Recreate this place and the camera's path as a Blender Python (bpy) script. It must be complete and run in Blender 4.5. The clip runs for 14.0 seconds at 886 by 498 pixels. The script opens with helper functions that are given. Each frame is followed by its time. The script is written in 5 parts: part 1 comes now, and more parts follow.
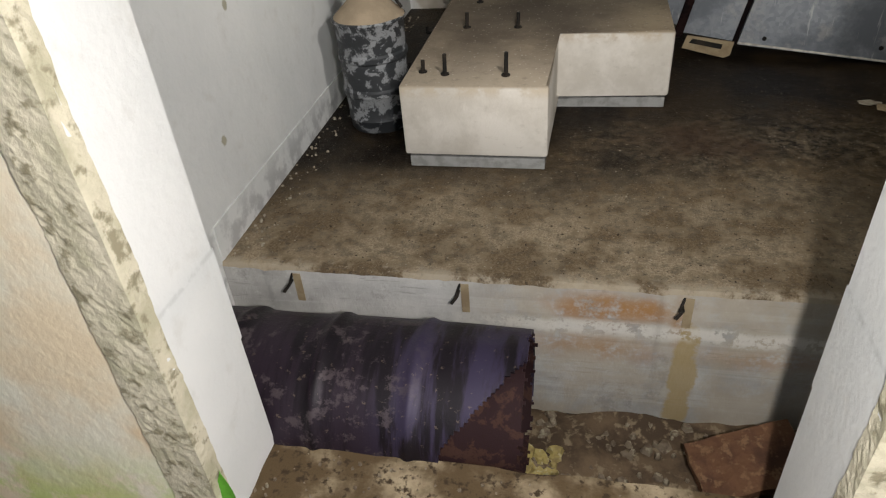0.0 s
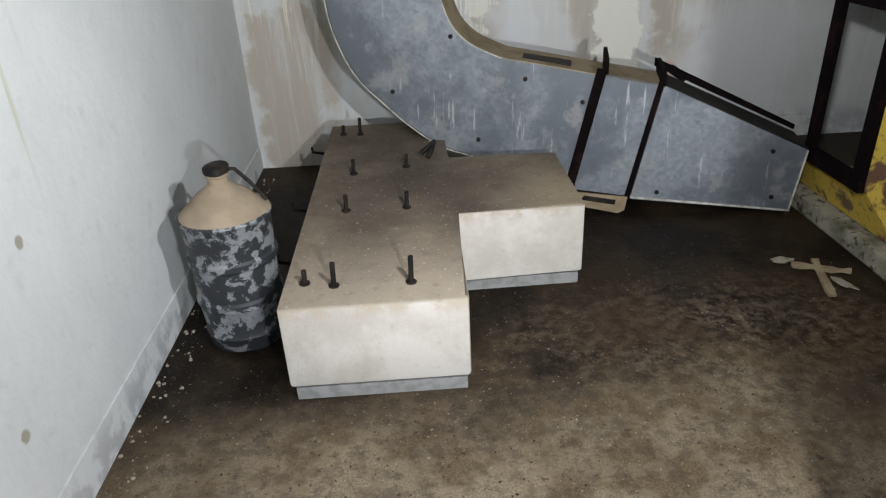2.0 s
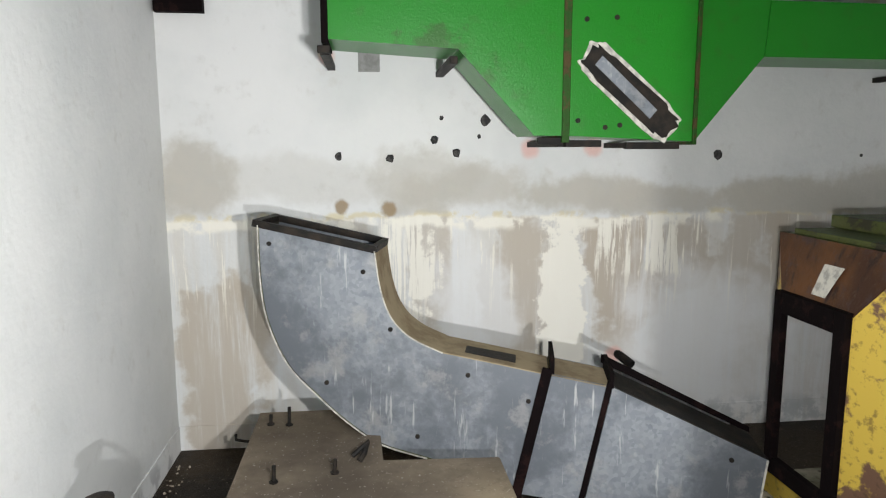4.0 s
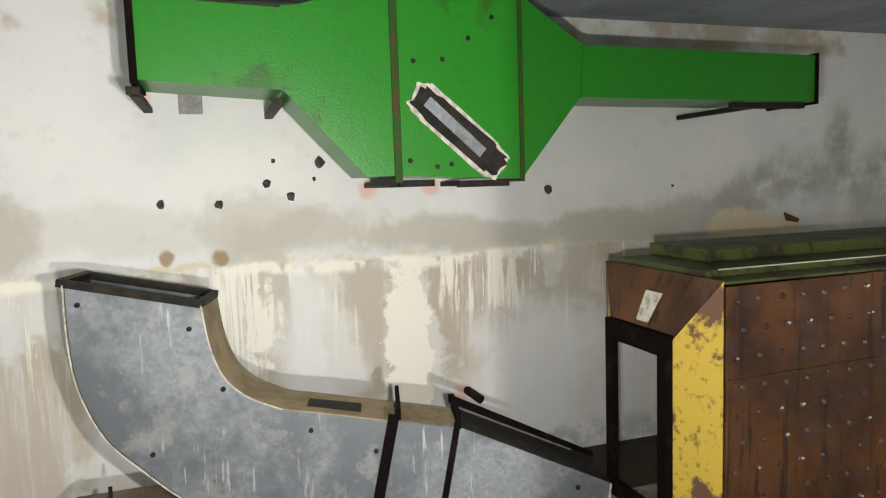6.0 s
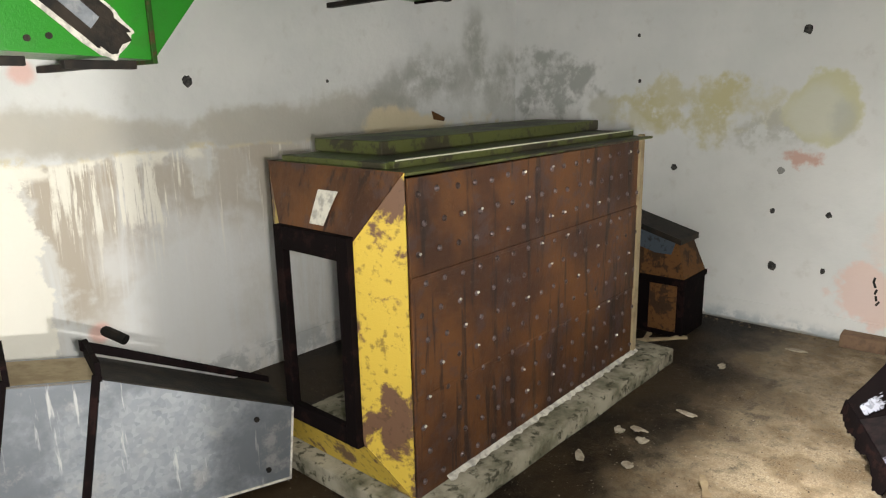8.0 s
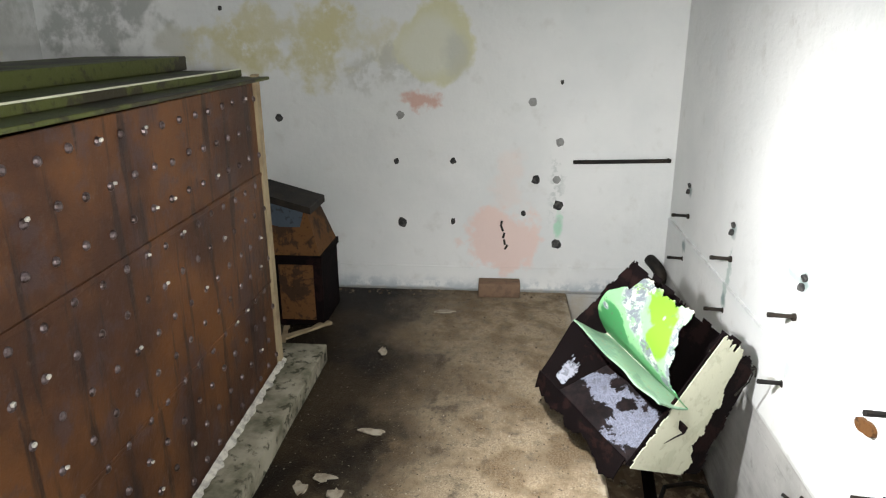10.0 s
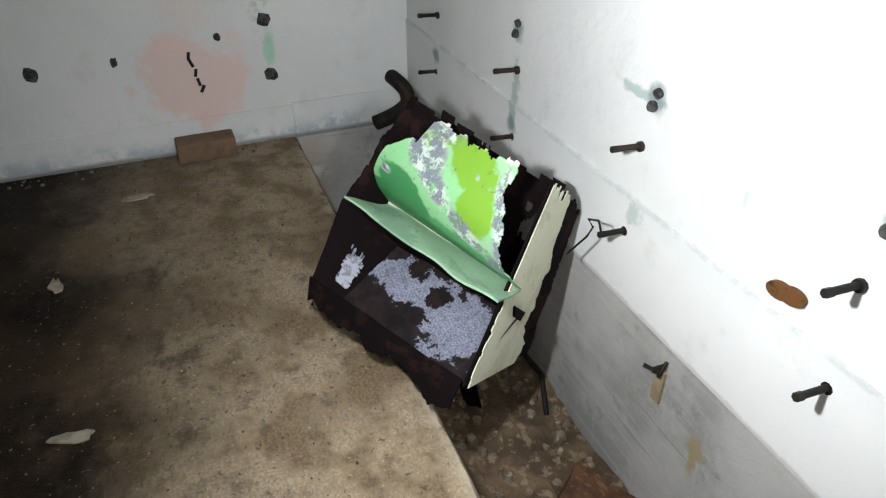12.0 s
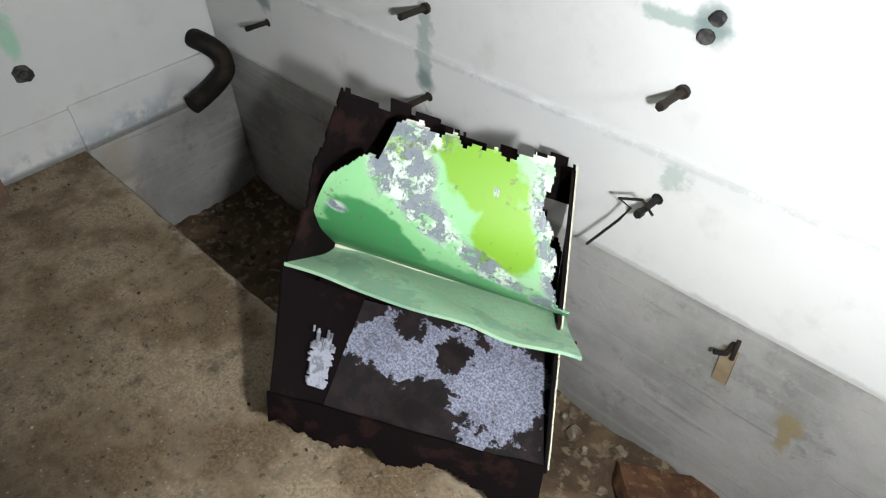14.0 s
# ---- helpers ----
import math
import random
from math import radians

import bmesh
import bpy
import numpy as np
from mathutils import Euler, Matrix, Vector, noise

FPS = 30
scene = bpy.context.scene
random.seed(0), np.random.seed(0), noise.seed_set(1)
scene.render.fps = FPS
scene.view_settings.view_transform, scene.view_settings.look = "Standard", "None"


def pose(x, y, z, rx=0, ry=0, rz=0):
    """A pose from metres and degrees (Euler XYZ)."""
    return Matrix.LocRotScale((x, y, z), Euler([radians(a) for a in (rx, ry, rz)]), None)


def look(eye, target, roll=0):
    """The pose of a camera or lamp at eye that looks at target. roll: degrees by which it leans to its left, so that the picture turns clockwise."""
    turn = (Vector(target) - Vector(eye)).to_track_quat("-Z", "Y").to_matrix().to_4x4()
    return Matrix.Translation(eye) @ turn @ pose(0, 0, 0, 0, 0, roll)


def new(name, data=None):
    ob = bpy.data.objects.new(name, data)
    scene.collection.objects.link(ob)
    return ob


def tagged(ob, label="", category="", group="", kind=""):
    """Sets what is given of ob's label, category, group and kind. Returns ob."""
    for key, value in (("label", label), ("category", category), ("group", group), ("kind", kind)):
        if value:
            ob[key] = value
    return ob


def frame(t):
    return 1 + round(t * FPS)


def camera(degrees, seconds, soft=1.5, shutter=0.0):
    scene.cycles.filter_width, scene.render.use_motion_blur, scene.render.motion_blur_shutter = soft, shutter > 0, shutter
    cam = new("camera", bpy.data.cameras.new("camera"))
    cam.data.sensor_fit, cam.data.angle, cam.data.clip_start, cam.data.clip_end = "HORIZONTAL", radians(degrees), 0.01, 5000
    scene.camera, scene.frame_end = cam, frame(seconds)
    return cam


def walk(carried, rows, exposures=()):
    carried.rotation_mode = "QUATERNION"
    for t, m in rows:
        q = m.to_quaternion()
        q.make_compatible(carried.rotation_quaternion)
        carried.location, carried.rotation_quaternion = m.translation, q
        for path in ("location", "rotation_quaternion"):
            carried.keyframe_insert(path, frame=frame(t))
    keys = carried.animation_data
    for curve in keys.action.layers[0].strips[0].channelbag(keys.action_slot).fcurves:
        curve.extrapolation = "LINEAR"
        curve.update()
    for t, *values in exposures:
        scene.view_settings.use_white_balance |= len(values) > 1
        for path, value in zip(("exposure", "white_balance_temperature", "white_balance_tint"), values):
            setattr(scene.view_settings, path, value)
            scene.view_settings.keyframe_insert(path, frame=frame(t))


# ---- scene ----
cam = camera(66.3, 14.0, soft=1.2)
PATH = [
    (0, (0.124, 0.326, 1.388), (-0.263, 1.907, 0.227), -5.0),
    (0.5, (0.096, 0.454, 1.329), (-0.204, 1.904, -0.016), -4.8),
    (1, (0.082, 0.622, 1.333), (-0.192, 2.086, -0.002), -4.0),
    (1.5, (0.007, 0.839, 1.415), (-0.131, 2.525, 0.349), -2.0),
    (2, (-0.135, 1.019, 1.463), (-0.085, 2.791, 0.536), -3.0),
    (2.2, (-0.136, 1.064, 1.48), (-0.053, 2.856, 0.595), -2.4),
    (2.5, (-0.097, 1.18, 1.49), (-0.043, 3.044, 0.768), -2.4),
    (3, (-0.066, 1.267, 1.569), (-0.028, 3.179, 0.985), -2.3),
    (3.5, (-0.069, 1.287, 1.631), (0.058, 3.22, 1.135), -1.5),
    (3.7, (-0.06, 1.304, 1.652), (0.113, 3.258, 1.263), -0.8),
    (5.8, (0.038, 1.34, 1.711), (0.521, 3.277, 1.575), -1.9),
    (6, (0.06, 1.379, 1.688), (0.688, 3.268, 1.498), -1.9),
    (6.5, (0.073, 1.459, 1.654), (1.061, 3.166, 1.322), -1.1),
    (7, (0.093, 1.478, 1.566), (1.243, 3.068, 1.184), -1.1),
    (7.2, (0.089, 1.491, 1.597), (1.275, 3.046, 1.178), -0.8),
    (9.3, (0.651, 2.396, 1.525), (2.509, 2.954, 1.038), -1.9),
    (9.5, (0.727, 2.433, 1.528), (2.613, 2.867, 1.026), -1.1),
    (9.9, (0.941, 2.436, 1.482), (2.848, 2.678, 0.932), -0.5),
    (10, (1.001, 2.431, 1.47), (2.896, 2.613, 0.856), -0.4),
    (10.3, (1.14, 2.453, 1.409), (2.97, 2.388, 0.605), 0.2),
    (10.5, (1.207, 2.479, 1.386), (2.984, 2.258, 0.494), -0.3),
    (11, (1.408, 2.555, 1.363), (3.05, 2.035, 0.346), -0.8),
    (11.5, (1.645, 2.506, 1.315), (3.231, 1.931, 0.241), -0.7),
    (12, (1.868, 2.493, 1.305), (3.407, 1.885, 0.182), -0.1),
    (12.5, (2.115, 2.552, 1.287), (3.515, 1.778, 0.087), -3.2),
    (13, (2.277, 2.555, 1.269), (3.543, 1.662, 0.004), -3.9),
    (13.5, (2.45, 2.529, 1.221), (3.642, 1.585, -0.079), -4.2),
    (14, (2.605, 2.562, 1.218), (3.66, 1.533, -0.133), -2.5),
]
walk(cam, [(t, look(eye, target, roll)) for t, eye, target, roll in PATH],
     exposures=[(0, -0.15, 6800, 11), (1.0, 0.15, 6700, 11), (1.7, 0.3, 6250, 10), (2.1, 0.35, 6150, 10), (2.5, 0.8, 6150, 10), (3.0, 0.95, 6200, 10), (3.7, 0.9, 6300, 10), (5.8, 0.95, 6850, 9), (7.2, 1.15, 6900, 9), (9.3, 1.6, 6650, 9), (10.0, 1.25, 6450, 9), (10.5, 0.9, 6400, 9), (11.0, 0.7, 6350, 9), (11.5, 0.5, 6350, 9), (12.0, 0.5, 6250, 9), (14.0, 0.6, 6300, 9)])

# ---- world, daylight, the walker's torch ----
world = bpy.data.worlds.new("sky")
scene.world = world
world.use_nodes = True
_n = world.node_tree.nodes
_sky = _n.new("ShaderNodeTexSky")
_sky.sky_type, _sky.sun_disc, _sky.sun_elevation, _sky.sun_rotation = "NISHITA", False, radians(52), radians(127)
_n["Background"].inputs["Strength"].default_value = 0.05
world.node_tree.links.new(_sky.outputs[0], _n["Background"].inputs[0])


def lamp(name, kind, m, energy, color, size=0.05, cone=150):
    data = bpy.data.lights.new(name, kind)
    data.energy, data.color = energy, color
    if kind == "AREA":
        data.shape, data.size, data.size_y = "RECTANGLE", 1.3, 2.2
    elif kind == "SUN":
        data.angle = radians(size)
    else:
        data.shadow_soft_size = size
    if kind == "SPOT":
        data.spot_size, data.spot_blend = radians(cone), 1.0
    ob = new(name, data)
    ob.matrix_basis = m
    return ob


lamp("sun", "SUN", look((6, -3, 9), (0.4, 1.2, 0)), 0.6, (1, 0.95, 0.88), 12)
# weak area lamp added in the doorway as fill, not a source of the place
lamp("doorway_fill", "AREA", look((-0.04, 1.10, 0.9), (-0.04, 4, 0.7)), 1.5, (0.86, 0.93, 1.0))
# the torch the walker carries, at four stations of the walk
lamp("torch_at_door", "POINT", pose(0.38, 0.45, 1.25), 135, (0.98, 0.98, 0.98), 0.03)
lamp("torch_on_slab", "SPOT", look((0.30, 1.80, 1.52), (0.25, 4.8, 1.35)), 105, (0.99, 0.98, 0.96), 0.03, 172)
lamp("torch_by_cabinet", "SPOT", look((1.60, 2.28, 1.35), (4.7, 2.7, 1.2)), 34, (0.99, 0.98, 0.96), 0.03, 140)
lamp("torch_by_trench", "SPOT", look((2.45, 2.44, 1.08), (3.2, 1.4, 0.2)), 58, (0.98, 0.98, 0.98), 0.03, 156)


# ---- materials ----
class Nodes:
    """Small helper to wire a procedural material."""

    def __init__(self, name):
        self.m = bpy.data.materials.new(name)
        self.m.use_nodes = True
        self.t = self.m.node_tree
        self.bsdf = self.t.nodes["Principled BSDF"]
        self.pos = self.t.nodes.new("ShaderNodeNewGeometry").outputs["Position"]

    def put(self, node, key, v):
        if isinstance(v, bpy.types.NodeSocket):
            self.t.links.new(v, node.inputs[key])
        else:
            node.inputs[key].default_value = v

    def math(self, op, a, b=0.0):
        n = self.t.nodes.new("ShaderNodeMath")
        n.operation = op
        self.put(n, 0, a)
        self.put(n, 1, b)
        return n.outputs[0]

    def axis(self, k):
        n = self.t.nodes.new("ShaderNodeSeparateXYZ")
        self.t.links.new(self.pos, n.inputs[0])
        return n.outputs[k]

    def scaled(self, v):
        n = self.t.nodes.new("ShaderNodeVectorMath")
        n.operation = "MULTIPLY"
        self.t.links.new(self.pos, n.inputs[0])
        n.inputs[1].default_value = v
        return n.outputs[0]

    def noise(self, scale, detail=4, rough=0.6, vec=None, distortion=0.0):
        n = self.t.nodes.new("ShaderNodeTexNoise")
        self.t.links.new(vec or self.pos, n.inputs["Vector"])
        n.inputs["Scale"].default_value, n.inputs["Detail"].default_value = scale, detail
        n.inputs["Roughness"].default_value, n.inputs["Distortion"].default_value = rough, distortion
        return n.outputs["Fac"]

    def voronoi(self, scale):
        n = self.t.nodes.new("ShaderNodeTexVoronoi")
        self.t.links.new(self.pos, n.inputs["Vector"])
        n.inputs["Scale"].default_value = scale
        return n.outputs["Distance"]

    def step(self, v, lo, hi):
        n = self.t.nodes.new("ShaderNodeMapRange")
        n.interpolation_type = "SMOOTHSTEP"
        self.put(n, "Value", v)
        n.inputs["From Min"].default_value, n.inputs["From Max"].default_value = lo, hi
        return n.outputs["Result"]

    def near(self, x, y, z, r0, r1, wobble=0.0, scale=4):
        """1 inside a ragged blotch about a place, 0 outside."""
        n = self.t.nodes.new("ShaderNodeVectorMath")
        n.operation = "DISTANCE"
        self.t.links.new(self.pos, n.inputs[0])
        n.inputs[1].default_value = (x, y, z)
        d = n.outputs["Value"]
        if wobble:
            d = self.math("ADD", d, self.math("MULTIPLY", self.math("SUBTRACT", self.noise(scale, 4), 0.5), wobble))
        return self.step(d, r1, r0)

    def mix(self, f, a, b):
        n = self.t.nodes.new("ShaderNodeMix")
        n.data_type = "RGBA"
        self.put(n, 0, f)
        for k, v in ((6, a), (7, b)):
            if isinstance(v, bpy.types.NodeSocket):
                self.t.links.new(v, n.inputs[k])
            else:
                n.inputs[k].default_value = (*v, 1)
        return n.outputs[2]

    def uv(self, k):
        n = self.t.nodes.new("ShaderNodeSeparateXYZ")
        m = self.t.nodes.new("ShaderNodeUVMap")
        self.t.links.new(m.outputs[0], n.inputs[0])
        return n.outputs[k]

    def spot(self, a, b, ca, cb, ra, rb, wob=None, amount=0.5, soft=0.25, turn=0.0):
        """1 inside a ragged ellipse in two coordinates a, b; wob is a shared noise."""
        da, db = self.math("SUBTRACT", a, ca), self.math("SUBTRACT", b, cb)
        if turn:
            c, q = math.cos(radians(turn)), math.sin(radians(turn))
            da, db = (self.math("ADD", self.math("MULTIPLY", da, c), self.math("MULTIPLY", db, q)),
                      self.math("SUBTRACT", self.math("MULTIPLY", db, c), self.math("MULTIPLY", da, q)))
        da, db = self.math("DIVIDE", da, ra), self.math("DIVIDE", db, rb)
        d = self.math("SQRT", self.math("ADD", self.math("MULTIPLY", da, da), self.math("MULTIPLY", db, db)))
        if wob is not None:
            d = self.math("ADD", d, self.math("MULTIPLY", self.math("SUBTRACT", wob, 0.5), amount * 8))
        return self.step(d, 1 + soft, 1 - soft)

    def times(self, *fs):
        out = fs[0]
        for f in fs[1:]:
            out = self.math("MULTIPLY", out, f)
        return out

    def done(self, color, rough=0.8, metal=0.0, bump=0.0, height=None, distance=0.01, gloss=None):
        if isinstance(color, bpy.types.NodeSocket):
            self.t.links.new(color, self.bsdf.inputs["Base Color"])
        else:
            self.bsdf.inputs["Base Color"].default_value = (*color, 1)
        self.put(self.bsdf, "Roughness", rough)
        self.put(self.bsdf, "Metallic", metal)
        dull = not isinstance(rough, bpy.types.NodeSocket) and rough >= 0.6
        self.bsdf.inputs["Specular IOR Level"].default_value = gloss if gloss is not None else 0.15 if dull else 0.45
        if bump:
            n = self.t.nodes.new("ShaderNodeBump")
            n.inputs["Strength"].default_value, n.inputs["Distance"].default_value = bump, distance
            self.t.links.new(height if height is not None else self.noise(60, 5), n.inputs["Height"])
            self.t.links.new(n.outputs[0], self.bsdf.inputs["Normal"])
        return self.m


def plain(name, a, b, scale, rough=0.8, metal=0.0, bump=0.3, c=None, fine=40, lo=0.4, hi=0.65):
    """Two or three tones in blotches and grain."""
    k = Nodes(name)
    col = k.mix(k.step(k.noise(scale, 5), lo, hi), a, b)
    if c:
        col = k.mix(k.step(k.noise(fine, 4), 0.52, 0.66), col, c)
    return k.done(col, rough, metal, bump, k.noise(fine * 2, 5), 0.006)


def wall_paint(name, damp=None):
    """White plaster; damp adds the stain pattern of one wall."""
    k = Nodes(name)
    col = k.mix(k.step(k.noise(1.3, 5), 0.35, 0.7), (0.74, 0.74, 0.725), (0.65, 0.66, 0.65))
    col = k.mix(k.times(k.step(k.noise(9, 6), 0.56, 0.75), 0.5), col, (0.58, 0.57, 0.54))
    z = k.axis(2)
    if damp == "north":
        x = k.axis(0)
        wob, fine = k.noise(2.3, 6, 0.6), k.noise(7, 6, 0.65)
        streak = k.noise(1, 6, 0.65, k.scaled((11, 11, 0.8)), 0.3)
        thin = k.noise(1, 6, 0.7, k.scaled((26, 26, 1.3)), 0.3)
        tan, grey, salt = (0.46, 0.40, 0.32), (0.46, 0.45, 0.41), (0.86, 0.83, 0.74)
        # damp plaster under the salt line, browner in broad runs
        line = k.math("ADD", k.math("MULTIPLY", k.math("SUBTRACT", k.noise(3.5, 5), 0.5), 0.12), 1.30)
        below = k.step(k.math("SUBTRACT", z, line), 0.015, -0.015)
        col = k.mix(k.times(below, k.step(streak, 0.36, 0.62), 0.55), col, (0.60, 0.56, 0.49))
        for cx, cz, rx, rz, f in ((-0.86, 0.62, 0.22, 0.62, 0.8), (-0.50, 1.05, 0.28, 0.36, 0.55), (0.30, 1.02, 0.13, 0.40, 0.6), (0.78, 0.92, 0.18, 0.46, 0.75),
                                  (1.42, 0.98, 0.26, 0.36, 0.9), (1.80, 1.08, 0.22, 0.22, 0.75), (2.15, 1.12, 0.22, 0.30, 0.6), (2.6, 1.10, 0.3, 0.35, 0.6), (-0.15, 0.95, 0.12, 0.4, 0.5)):
            col = k.mix(k.times(k.spot(x, z, cx, cz, rx, rz, wob, 0.55, 0.22), below, k.step(streak, 0.28, 0.50), f), col, tan)
        for cx, cz, rx, rz in ((0.55, 0.80, 0.20, 0.36), (1.95, 0.55, 0.42, 0.42), (-0.30, 0.55, 0.22, 0.30)):
            col = k.mix(k.times(k.spot(x, z, cx, cz, rx, rz, wob, 0.4, 0.4), 0.75), col, (0.76, 0.76, 0.75))
        # salt bloom: a crust on the line, one broad white run and thin trickles
        crust = k.times(k.step(k.math("SUBTRACT", z, line), -0.085, -0.045), below, k.step(k.noise(5, 4), 0.42, 0.52), k.step(x, 2.2, 1.9))
        col = k.mix(k.times(crust, 0.9), col, salt)
        run = k.spot(x, z, 1.06, 0.82, 0.135, 0.58, fine, 0.28, 0.10)
        col = k.mix(k.times(run, below, 0.95), col, salt)
        col = k.mix(k.times(k.spot(x, z, 1.55, 1.14, 0.36, 0.20, fine, 0.3, 0.3), below, k.step(thin, 0.50, 0.56), 0.95), col, salt)
        col = k.mix(k.times(k.spot(x, z, 0.17, 1.10, 0.16, 0.34, fine, 0.4, 0.2), below, k.step(thin, 0.44, 0.52), 0.9), col, salt)
        col = k.mix(k.times(below, k.step(thin, 0.58, 0.64), k.step(z, 0.5, 1.1), 0.7), col, salt)
        edge = k.times(k.step(k.math("SUBTRACT", z, line), -0.02, 0.0), k.step(k.math("SUBTRACT", z, line), 0.035, 0.01), k.step(fine, 0.46, 0.56))
        col = k.mix(k.times(edge, 0.7), col, (0.66, 0.58, 0.36))
        # damp cloud over the line with a crisp upper rim
        for cx, cz, rx, rz, f in ((-0.98, 1.48, 0.17, 0.20, 0.9), (-0.35, 1.50, 0.55, 0.11, 0.35), (0.28, 1.52, 0.26, 0.17, 0.6), (0.62, 1.45, 0.34, 0.12, 0.75), (1.15, 1.42, 0.46, 0.10, 0.9),
                                  (1.75, 1.38, 0.42, 0.10, 0.85), (2.35, 1.37, 0.5, 0.10, 0.9), (3.0, 1.42, 0.5, 0.14, 0.9)):
            col = k.mix(k.times(k.spot(x, z, cx, cz, rx, rz, wob, 0.45, 0.40), k.math("SUBTRACT", 1.0, below), f), col, k.mix(fine, grey, (0.54, 0.50, 0.43)))
        # dark mould towards the far corner
        for cx, cz, rx, rz, f in ((3.45, 1.56, 0.30, 0.14, 0.8), (3.95, 1.62, 0.34, 0.17, 0.9), (4.25, 1.88, 0.11, 0.26, 0.9), (4.62, 1.60, 0.26, 0.20, 0.8), (3.3, 1.38, 0.5, 0.1, 0.5)):
            col = k.mix(k.times(k.spot(x, z, cx, cz, rx, rz, wob, 0.28, 0.7), k.step(fine, 0.25, 0.62), f), col, (0.36, 0.365, 0.335))
        col = k.mix(k.times(k.spot(x, z, 3.68, 1.33, 0.42, 0.09, wob, 0.5, 0.3), 0.8), col, (0.70, 0.60, 0.40))
        col = k.mix(k.times(k.step(k.math("ADD", z, k.math("MULTIPLY", wob, 0.2)), 2.56, 2.62), k.step(k.noise(2.5, 4), 0.45, 0.6), 0.8), col, (0.45, 0.38, 0.27))
        for px, pz, r in ((-0.19, 1.36, 0.05), (0.07, 1.345, 0.055)):
            col = k.mix(k.times(k.near(px, 5.06, pz, r * 0.5, r, 0.04, 18), 0.85), col, (0.30, 0.21, 0.11))
        for px, pz, r in ((0.86, 1.67, 0.07), (1.22, 1.68, 0.07), (-0.25, 2.16, 0.06), (1.38, 0.47, 0.07)):
            col = k.mix(k.times(k.near(px, 5.06, pz, r * 0.4, r, 0.04, 12), 0.6), col, (0.72, 0.36, 0.30))
        foot = k.times(k.step(z, 0.22, 0.10), k.step(fine, 0.44, 0.58), k.step(x, 0.9, 1.5))
        col = k.mix(k.times(foot, 0.7), col, (0.36, 0.38, 0.38))
    if damp == "east":
        y = k.axis(1)
        wob, fine = k.noise(4, 6, 0.6), k.noise(11, 6, 0.65)
        col = k.mix(k.times(k.spot(y, z, 4.75, 1.58, 0.42, 0.20, wob, 0.6, 0.4), k.step(fine, 0.3, 0.55), 0.85), col, (0.34, 0.35, 0.33))
        col = k.mix(k.times(k.spot(y, z, 4.28, 1.41, 0.13, 0.09, wob, 0.3, 0.3), 0.7), col, (0.50, 0.49, 0.42))
        for cy, cz, ry, rz, f in ((3.72, 1.47, 0.36, 0.10, 0.75), (3.90, 1.36, 0.34, 0.10, 0.55), (3.50, 1.36, 0.24, 0.13, 0.85), (3.15, 1.42, 0.30, 0.10, 0.5)):
            col = k.mix(k.times(k.spot(y, z, cy, cz, ry, rz, wob, 0.6, 0.4), k.step(fine, 0.30, 0.52), f), col, (0.56, 0.52, 0.31))
        col = k.mix(k.times(k.spot(y, z, 3.12, 1.28, 0.22, 0.12, wob, 0.6, 0.5), k.step(fine, 0.40, 0.56), 0.7), col, (0.48, 0.48, 0.44))
        halo = k.spot(y, z, 2.80, 1.40, 0.215, 0.20, wob, 0.18, 0.10)
        core = k.spot(y, z, 2.84, 1.385, 0.17, 0.15, wob, 0.20, 0.35)
        col = k.mix(k.times(halo, 0.8), col, (0.60, 0.58, 0.34))
        col = k.mix(k.times(core, 0.8), col, (0.66, 0.66, 0.58))
        col = k.mix(k.times(k.spot(y, z, 2.70, 1.34, 0.07, 0.12, wob, 0.3, 0.5), 0.55), col, (0.46, 0.47, 0.43))
        col = k.mix(k.times(k.spot(y, z, 2.44, 0.33, 0.20, 0.20, wob, 0.5, 0.25), 0.75), col, (0.74, 0.54, 0.48))
        col = k.mix(k.times(k.spot(y, z, 2.43, 0.56, 0.12, 0.16, wob, 0.7, 0.5), 0.35), col, (0.74, 0.58, 0.52))
        col = k.mix(k.times(k.spot(y, z, 2.90, 1.11, 0.085, 0.045, fine, 0.4, 0.4), 0.8), col, (0.60, 0.34, 0.27))
        for cz in (0.41,):
            col = k.mix(k.times(k.spot(y, z, 2.13, cz, 0.022, 0.07, fine, 0.4, 0.4), 0.7), col, (0.30, 0.62, 0.42))
        drips = k.times(k.spot(y, z, 2.15, 0.62, 0.06, 0.34, fine, 0.5, 0.4), k.step(fine, 0.52, 0.6))
        col = k.mix(k.times(drips, 0.5), col, (0.36, 0.40, 0.38))
        low = k.times(k.step(k.math("ADD", z, k.math("MULTIPLY", k.noise(7, 4), 0.14)), 0.17, 0.08), k.step(fine, 0.40, 0.56))
        col = k.mix(k.times(low, 0.75), col, (0.33, 0.38, 0.42))
        rim = k.times(k.step(k.math("ADD", z, k.math("MULTIPLY", fine, 0.05)), 0.05, 0.03), 0.7)
        col = k.mix(rim, col, (0.12, 0.11, 0.09))
    if damp == "west":
        y = k.axis(1)
        low = k.times(k.step(z, 0.20, 0.04), k.step(k.noise(8, 5), 0.45, 0.6))
        col = k.mix(k.times(low, 0.7), col, (0.36, 0.36, 0.36))
        col = k.mix(k.times(k.near(-1.118, 2.56, 1.1, 0.05, 0.35, 0.3, 4), k.step(k.noise(1, 3, 0.5, k.scaled((1, 22, 1))), 0.58, 0.66), 0.8), col, (0.55, 0.55, 0.40))
        for py, pz in ((2.535, 0.762), (2.30, 0.362)):
            col = k.mix(k.near(-1.118, py, pz, 0.012, 0.022, 0.02, 40), col, (0.38, 0.36, 0.28))
